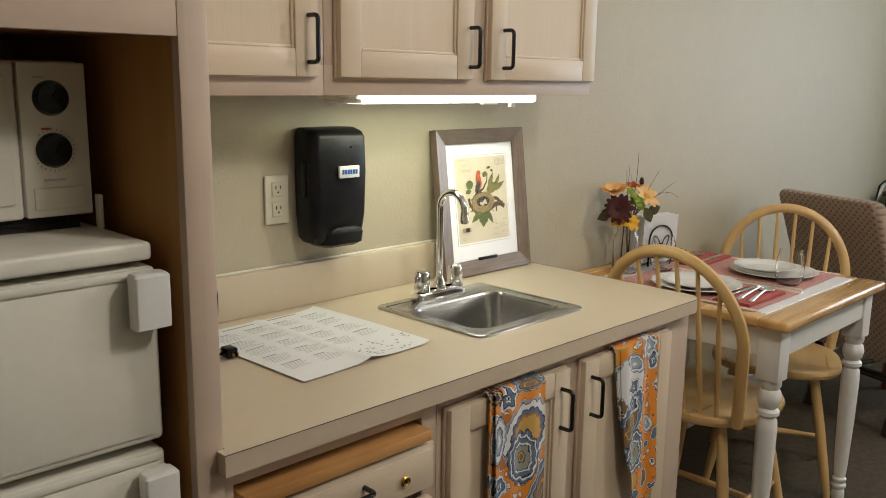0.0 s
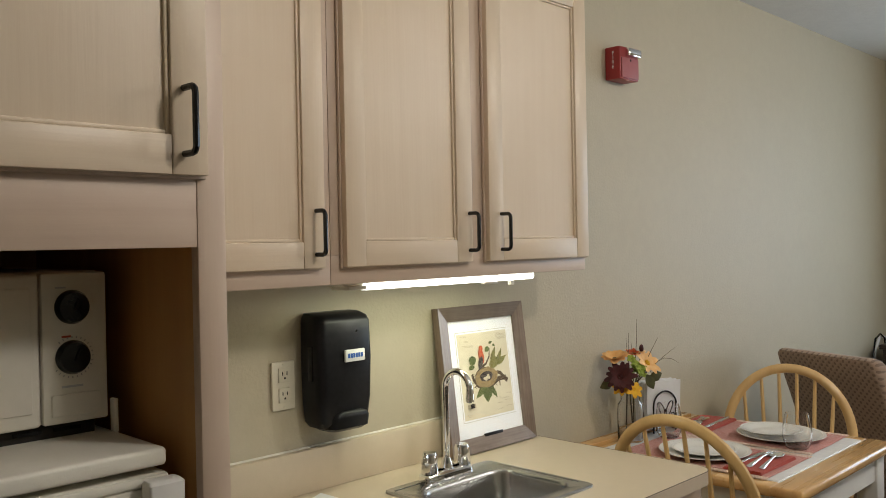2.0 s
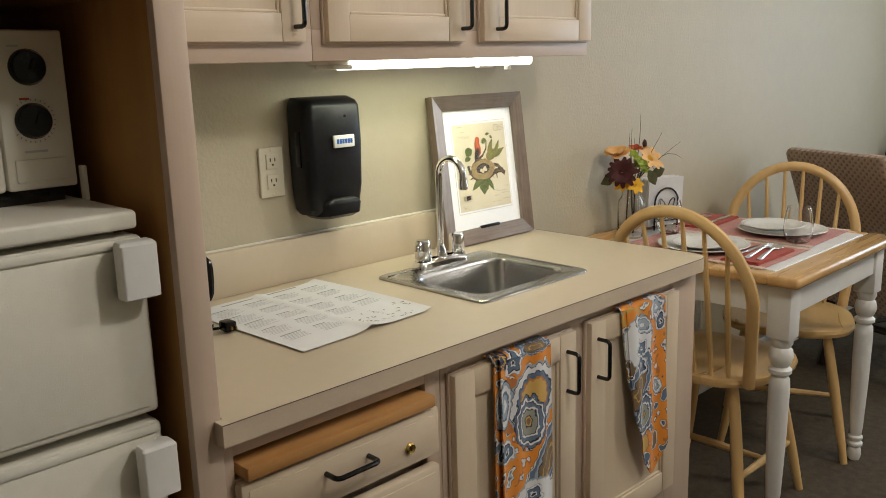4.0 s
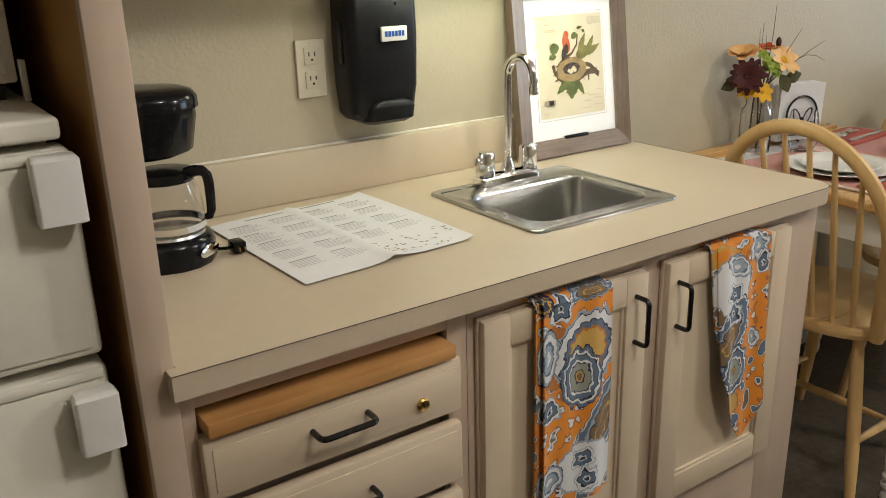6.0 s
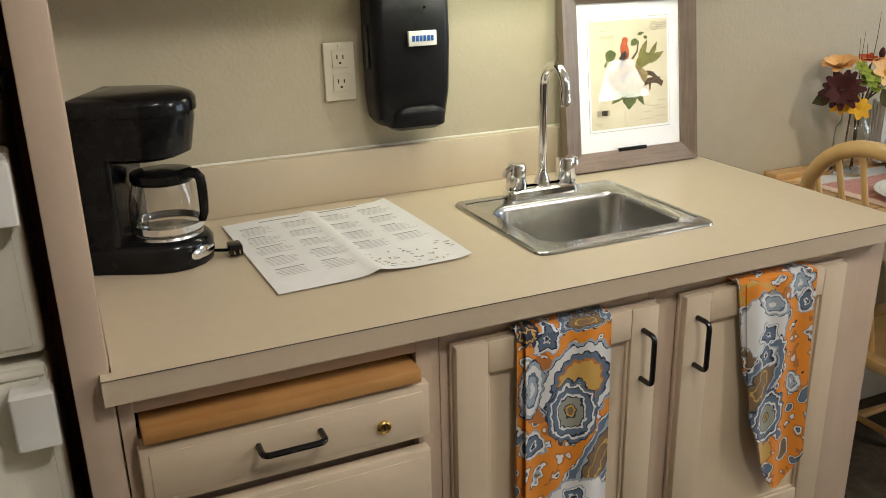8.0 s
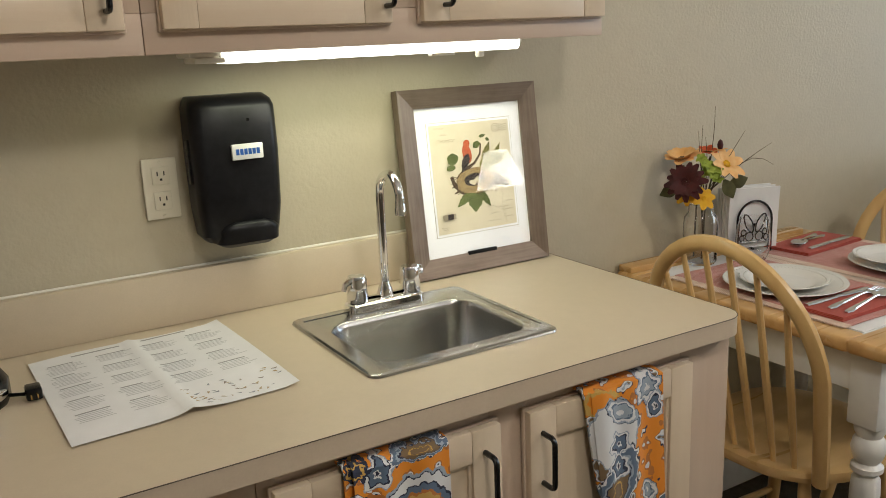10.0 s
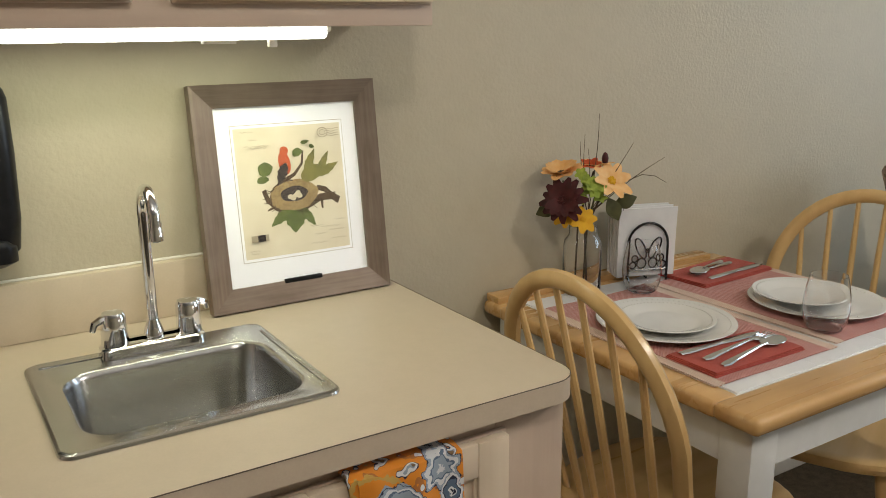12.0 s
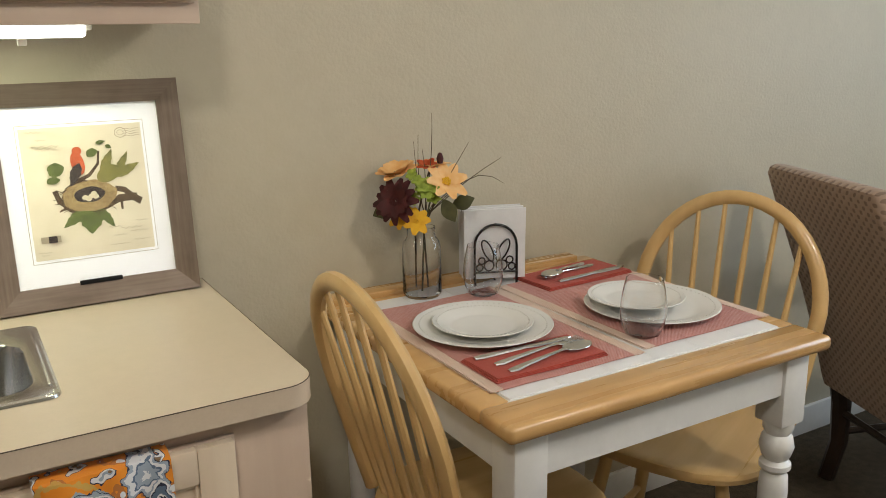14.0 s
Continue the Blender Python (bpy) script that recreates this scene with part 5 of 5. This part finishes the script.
# jar of flowers
JX, JY = 3.162, 2.258
jar = solo("glass_jar", lathe([(0.0, 0.0), (0.038, 0.0), (0.043, 0.006), (0.0435, 0.015), (0.0435, 0.105), (0.041, 0.122), (0.033, 0.133), (0.031, 0.138), (0.032, 0.142), (0.031, 0.146), (0.032, 0.150), (0.031, 0.156), (0.0285, 0.156), (0.029, 0.146), (0.0285, 0.138), (0.031, 0.131), (0.0385, 0.12), (0.041, 0.104), (0.041, 0.015), (0.037, 0.007), (0.0, 0.006)], cap=(False, False), seg=40), GLASS, "clear glass jar used as a vase", "vase", pose(JX, JY, TZ + 0.0008))
fl = thing("flower_bouquet", (JX, JY, TZ + 0.008), "artificial autumn bouquet of peach, maroon and yellow flowers", "flowers")
RIGHT, FWD = Vector((0.864, -0.503, 0)), Vector((0.503, 0.864, 0))
JT = 0.150


def spot(dx, dz, near=0.0):
    return RIGHT * dx - FWD * near + Vector((0, 0, JT + dz))


def blossom(c, face, petals, r, w, material, centre, cup=0.35, rows=1, name="flower_head"):
    face = face.normalized()
    q = face.to_track_quat("Z", "Y").to_matrix().to_4x4()
    bm = bmesh.new()
    for k in range(rows):
        for i in range(petals):
            a = 2 * math.pi * (i + 0.5 * k) / petals + random.uniform(-0.08, 0.08)
            rr, cu = r * (1 - 0.28 * k) * random.uniform(0.9, 1.08), cup + 0.3 * k + random.uniform(-0.1, 0.1)
            t = Matrix.Translation(c) @ q @ Matrix.Rotation(a, 4, "Z")

            def fn(u, v, rr=rr, cu=cu, t=t, k=k):
                x = rr * (0.08 + 0.92 * v)
                wid = w * math.sin(math.pi * min(0.97, 0.12 + 0.80 * v ** 0.85)) ** 0.8
                y = (u - 0.5) * 2 * wid
                z = cu * x * (0.6 + 0.5 * v) - 0.25 * rr * v * v * v + 0.12 * abs(y) + 0.002 * k
                return t @ Vector((x, y, z)), t.to_3x3() @ Vector((0, 0, 1))
            sheet(fn, 4, 6, 0.0007, bm)
    f = part(name, bm, material, fl)
    bm = bmesh.new()
    for i in range(26):
        a, rr = 2.4 * i, r * 0.2 * math.sqrt(i / 26)
        bmesh.ops.create_icosphere(bm, subdivisions=1, radius=r * 0.045, matrix=Matrix.Translation(c) @ q @ Matrix.Translation((rr * math.cos(a), rr * math.sin(a), r * 0.12)))
    part("flower_centre", bm, centre, f)
    return f


view = (-FWD * 0.8 + Vector((0, 0, 0.45)))
blossom(spot(-0.052, 0.063, 0.035), view - RIGHT * 0.35 + Vector((0, 0, -0.2)), 13, 0.052, 0.011, PETAL_MAROON, PETAL_MAROON, 0.2, 2)
blossom(spot(-0.048, 0.112, -0.01), Vector((0, 0, 1)) - RIGHT * 0.2 - FWD * 0.25, 9, 0.047, 0.016, PETAL_PEACH, STEMS, 0.5, 2)
blossom(spot(0.056, 0.098, 0.01), view + RIGHT * 0.35 + Vector((0, 0, 0.2)), 8, 0.050, 0.013, PETAL_PEACH, PETAL_YELLOW, 0.45, 1)
blossom(spot(0.03, 0.125, -0.02), Vector((0, 0, 1)), 8, 0.038, 0.012, PETAL_PEACH, STEMS, 0.5, 1)
blossom(spot(-0.008, 0.020, 0.04), view, 7, 0.031, 0.010, PETAL_YELLOW, PETAL_YELLOW, 0.25, 1)
blossom(spot(-0.042, 0.026, 0.02), view - RIGHT * 0.4, 8, 0.030, 0.009, PETAL_YELLOW, PETAL_YELLOW, 0.3, 1)
blossom(spot(0.016, 0.130, -0.01), Vector((0, 0, 1)) - FWD * 0.4, 7, 0.024, 0.008, PETAL_RED, PETAL_RED, 0.5, 1)
for i in range(14):
    c = spot(0.004 + random.uniform(-0.02, 0.026), 0.088 + random.uniform(-0.035, 0.035), 0.03 + random.uniform(-0.01, 0.015))
    blossom(c, view + Vector((random.uniform(-0.4, 0.4), random.uniform(-0.4, 0.4), 0.3)), 5, 0.016, 0.006, PETAL_GREEN, PETAL_GREEN, 0.4, 1, "sprig")
for c, dv, s in ((spot(0.05, 0.062, 0.02), RIGHT * 0.4 + Vector((0, 0, -0.8)), 0.055), (spot(0.07, 0.045, 0.0), RIGHT * 0.9 + Vector((0, 0, 0.3)), 0.05), (spot(-0.06, 0.045, -0.01), -RIGHT * 0.8 + Vector((0, 0, -0.4)), 0.05)):
    dv = dv.normalized()
    sd_ = dv.cross(FWD).normalized()
    part("leaf", sheet(lambda u, v: (c + dv * s * v + sd_ * (u - 0.5) * 0.035 * math.sin(math.pi * min(0.98, 0.05 + v * 0.95)) - FWD * 0.006 * math.sin(3 * v), -FWD), 4, 7, 0.0006), STEM_GREEN, fl)
part("bud", lathe([(0.0, 0.0), (0.006, 0.002), (0.008, 0.012), (0.005, 0.022), (0.0, 0.026)], at=tuple(spot(0.044, 0.136)), cap=(False, False), seg=12), PETAL_MAROON, fl)
for tx, tz, bend in ((0.028, 0.245, 0.02), (-0.012, 0.185, -0.01), (0.006, 0.17, 0.012), (0.106, 0.182, 0.0), (0.175, 0.148, 0.01), (0.182, 0.092, 0.05), (0.090, 0.03, 0.05), (-0.002, 0.20, -0.02)):
    a, b = spot(0.01, 0.02), spot(tx, tz)
    pts = [a.lerp(b, k) + Vector((0, 0, bend * math.sin(math.pi * k))) + RIGHT * bend * 0.3 * math.sin(math.pi * k) for k in (0, 0.2, 0.4, 0.6, 0.8, 1)]
    part("grass_blade", tube(pts, [0.0011, 0.0011, 0.001, 0.0009, 0.0007, 0.0004], 5), STEMS, fl)
for i, (tx, tz) in enumerate(((-0.052, 0.06), (-0.048, 0.1), (0.056, 0.09), (0.0, 0.03), (0.02, 0.12), (0.044, 0.13), (-0.03, 0.03))):
    a, b = Vector((0.016 * math.cos(i * 2.1), 0.016 * math.sin(i * 2.1), 0.004)), spot(tx, tz)
    mid = Vector((0.012 * math.cos(i * 2.1 + 0.6), 0.012 * math.sin(i * 2.1 + 0.6), JT))
    part("stem", tube([a, a.lerp(mid, 0.5), mid, mid.lerp(b, 0.5) + Vector((0, 0, 0.008)), b], 0.0022, 6), STEM_GREEN if i % 2 else STEMS, fl)

# napkin holder
nh = thing("napkin_holder", pose(3.351, 2.257, TZ + 0.0008, 0, 0, -20), "black wire napkin holder filled with white paper napkins", "napkin holder")
for i in range(9):
    y = -0.014 + i * 0.0062
    part("paper_napkin", sheet(lambda u, v, y=y, i=i: ((-0.072 + 0.144 * u + 0.0012 * math.sin(i * 3), y + 0.0012 * math.sin(4 * u + i) + 0.012 * v * v * (i - 4) / 9, 0.012 + 0.165 * v - 0.003 * (i % 3) * v), (0, -1, 0)), 6, 6, 0.0042), NAPKIN, nh)
for y in (-0.024, 0.048):
    arch = [(-0.05, y, 0.0), (-0.05, y, 0.06), (-0.05, y, 0.09)] + [(-0.05 * math.cos(a), y, 0.09 + 0.052 * math.sin(a)) for a in [math.pi * i / 12 for i in range(1, 12)]] + [(0.05, y, 0.09), (0.05, y, 0.06), (0.05, y, 0.0)]
    fw = part("arch", tube(arch, 0.003, 8), BLACK_METAL, nh)
    part("cross_wire", tube([(-0.05, y, 0.03), (0.05, y, 0.03)], 0.0025, 6), BLACK_METAL, nh)
    if y < 0:
        for s in (-1, 1):
            t = Matrix.Translation((s * 0.018, y - 0.001, 0.082)) @ Matrix.Rotation(radians(s * 26), 4, "Y")
            part("wing_loop", tube([t @ Vector((0.0105 * math.cos(a), 0, 0.027 * math.sin(a))) for a in [2 * math.pi * i / 16 for i in range(16)]], 0.002, 6, closed=True), BLACK_METAL, nh)
            for lx, lz, lr in ((0.033, 0.058, 0.008), (0.015, 0.046, 0.012), (0.038, 0.042, 0.008)):
                part("small_loop", tube([(s * lx + lr * math.cos(a), y - 0.001, lz + lr * math.sin(a)) for a in [2 * math.pi * i / 12 for i in range(12)]], 0.0018, 6, closed=True), BLACK_METAL, nh)
        part("knot", lathe([(0, -0.006), (0.005, -0.004), (0.006, 0.0), (0.005, 0.004), (0, 0.006)], at=(0, y - 0.002, 0.076), cap=(False, False), seg=10), BLACK_METAL, nh)
for x in (-0.05, 0.05):
    part("side_wire", tube([(x, -0.024, 0.012), (x, 0.048, 0.012)], 0.0025, 6), BLACK_METAL, nh)
part("side_wire", tube([(0, -0.024, 0.010), (0, 0.048, 0.010)], 0.0025, 6), BLACK_METAL, nh)

# ---- upholstered armchair ----
ac = thing("armchair", pose(4.42, 1.915, 0, 0, 0, -20), "brown upholstered camelback armchair with mahogany legs", "armchair")


def back_ring(z, t, w, r):
    cxx = -0.01 - 0.245 * max(0, (z - 0.33) / 0.65) ** 1.25
    return [Vector((p.x, p.y, p.z + (0.095 * math.cos(min(1, abs(p.y) / 0.19) * math.pi) * 0.5 + 0.048 if z > 0.9 else 0))) for p in rrect(cxx, 0, t, w, r, z, 4)]


part("backrest", loft(bmesh.new(), [back_ring(z, t, w, r) for z, t, w, r in ((0.31, 0.08, 0.44, 0.02), (0.34, 0.095, 0.46, 0.028), (0.45, 0.1, 0.47, 0.03), (0.6, 0.1, 0.475, 0.03), (0.75, 0.095, 0.48, 0.03), (0.88, 0.09, 0.48, 0.03), (0.95, 0.08, 0.475, 0.028), (0.967, 0.06, 0.455, 0.022), (0.974, 0.03, 0.43, 0.012))]), UPHOLST, ac)
part("seat", B(0.03, 0.53, -0.24, 0.24, 0.33, 0.47, bevel=0.03, seg=3), UPHOLST, ac)
for s in (-1, 1):
    part("rear_leg", tube([(-0.02, s * 0.2, 0.40), (0.01, s * 0.2, 0.25), (0.015, s * 0.2, 0.12), (-0.015, s * 0.2, 0.0)], [0.03, 0.029, 0.026, 0.024], 8), DARKWOOD, ac)
    part("front_leg", tube([(0.48, s * 0.2, 0.36), (0.49, s * 0.2, 0.2), (0.485, s * 0.2, 0.0)], [0.028, 0.026, 0.02], 8), MAHOGANY, ac)
    part("arm", tube([(-0.10, s * 0.255, 0.655), (0.05, s * 0.275, 0.668), (0.25, s * 0.285, 0.66), (0.36, s * 0.285, 0.64)], [0.022, 0.026, 0.028, 0.022], 8), MAHOGANY, ac)
    part("arm_post", tube([(0.30, s * 0.28, 0.65), (0.27, s * 0.265, 0.55), (0.30, s * 0.245, 0.42)], [0.02, 0.018, 0.022], 8), MAHOGANY, ac)
    part("stretcher", tube([(0.01, s * 0.2, 0.15), (0.485, s * 0.2, 0.15)], 0.011, 8), DARKWOOD, ac)
part("stretcher", tube([(0.24, -0.2, 0.15), (0.24, 0.2, 0.15)], 0.011, 8), DARKWOOD, ac)
part("stretcher", tube([(0.01, -0.2, 0.22), (0.01, 0.2, 0.22)], 0.011, 8), DARKWOOD, ac)

# ---- far end of the room ----
fcab = thing("side_cabinet", (5.83, 1.92, 0), "dark stained side cabinet against the end wall", "cabinet")
wpart("body", B(5.66, 5.98, 1.68, 2.258, 0.05, 0.82, bevel=0.004), DARKWOOD, fcab)
wpart("top", B(5.645, 6.01, 1.605, 2.272, 0.82, 0.845, bevel=0.005), DARKWOOD, fcab)
wpart("plinth", B(5.68, 6.0, 1.64, 2.24, 0, 0.05), DARKWOOD, fcab)
for a, b in ((1.635, 1.935), (1.945, 2.245)):
    wpart("door", B(5.648, 5.662, a, b, 0.08, 0.79, bevel=0.003), DARKWOOD, fcab)
cd = thing("cable", (5.72, 2.29, 0.0), "looped black and white cables behind a dark cabinet", "cable")
wpart("black_cable", tube([(5.66, 2.30, 0.0), (5.65, 2.302, 0.5), (5.66, 2.304, 0.80), (5.70, 2.306, 0.87), (5.78, 2.306, 0.89), (5.85, 2.306, 0.86), (5.88, 2.305, 0.7)], 0.005, 8), BLACK, cd)
wpart("white_cable", tube([(5.68, 2.32, 0.0), (5.70, 2.322, 0.6), (5.74, 2.322, 0.80), (5.82, 2.322, 0.87), (5.9, 2.322, 0.86)], 0.008, 8), WHITE, cd)

# ---- lamps behind the camera's view, mirrored in the picture glass ----
LX, LY = 4.71, -0.83
lp = thing("floor_lamp", (LX, LY, 0), "low floor lamp with a lit white conical shade", "lamp")
wpart("base", lathe([(0.0, 0.0), (0.14, 0.0), (0.14, 0.015), (0.12, 0.025), (0.02, 0.035), (0.0, 0.036)], at=(LX, LY, 0), cap=(False, False), seg=32), BRASS, lp)
wpart("pole", lathe([(0.011, 0.03), (0.011, 1.15), (0.016, 1.16), (0.016, 1.20), (0.0, 1.202)], at=(LX, LY, 0), cap=(True, False), seg=14), BRASS, lp)
wpart("shade", lathe([(0.165, 1.17), (0.08, 1.41), (0.078, 1.41), (0.163, 1.17)], at=(LX, LY, 0), cap=(False, False), seg=40), SHADE_GLOW, lp, "lit pleated fabric shade")
for a in range(3):
    wpart("spider_arm", tube([(LX, LY, 1.20), (LX + 0.16 * math.cos(a * 2.09), LY + 0.16 * math.sin(a * 2.09), 1.18)], 0.003, 6), BRASS, lp)
for x, y in ((2.0, 0.6), (3.85, 0.35)):
    cl = thing("ceiling_light", (x, y, H - 0.001), "round flush ceiling light with a lit glass dome", "light", "ceiling lights")
    wpart("rim", lathe([(0.0, 0.0), (0.17, 0.0), (0.17, -0.02), (0.155, -0.025)], at=(x, y, H - 0.001), cap=(False, False), seg=36), BRASS, cl)
    wpart("dome", lathe([(0.155, -0.02), (0.14, -0.06), (0.09, -0.09), (0.0, -0.1)], at=(x, y, H - 0.001), cap=(False, False), seg=36), DOME_GLOW, cl)
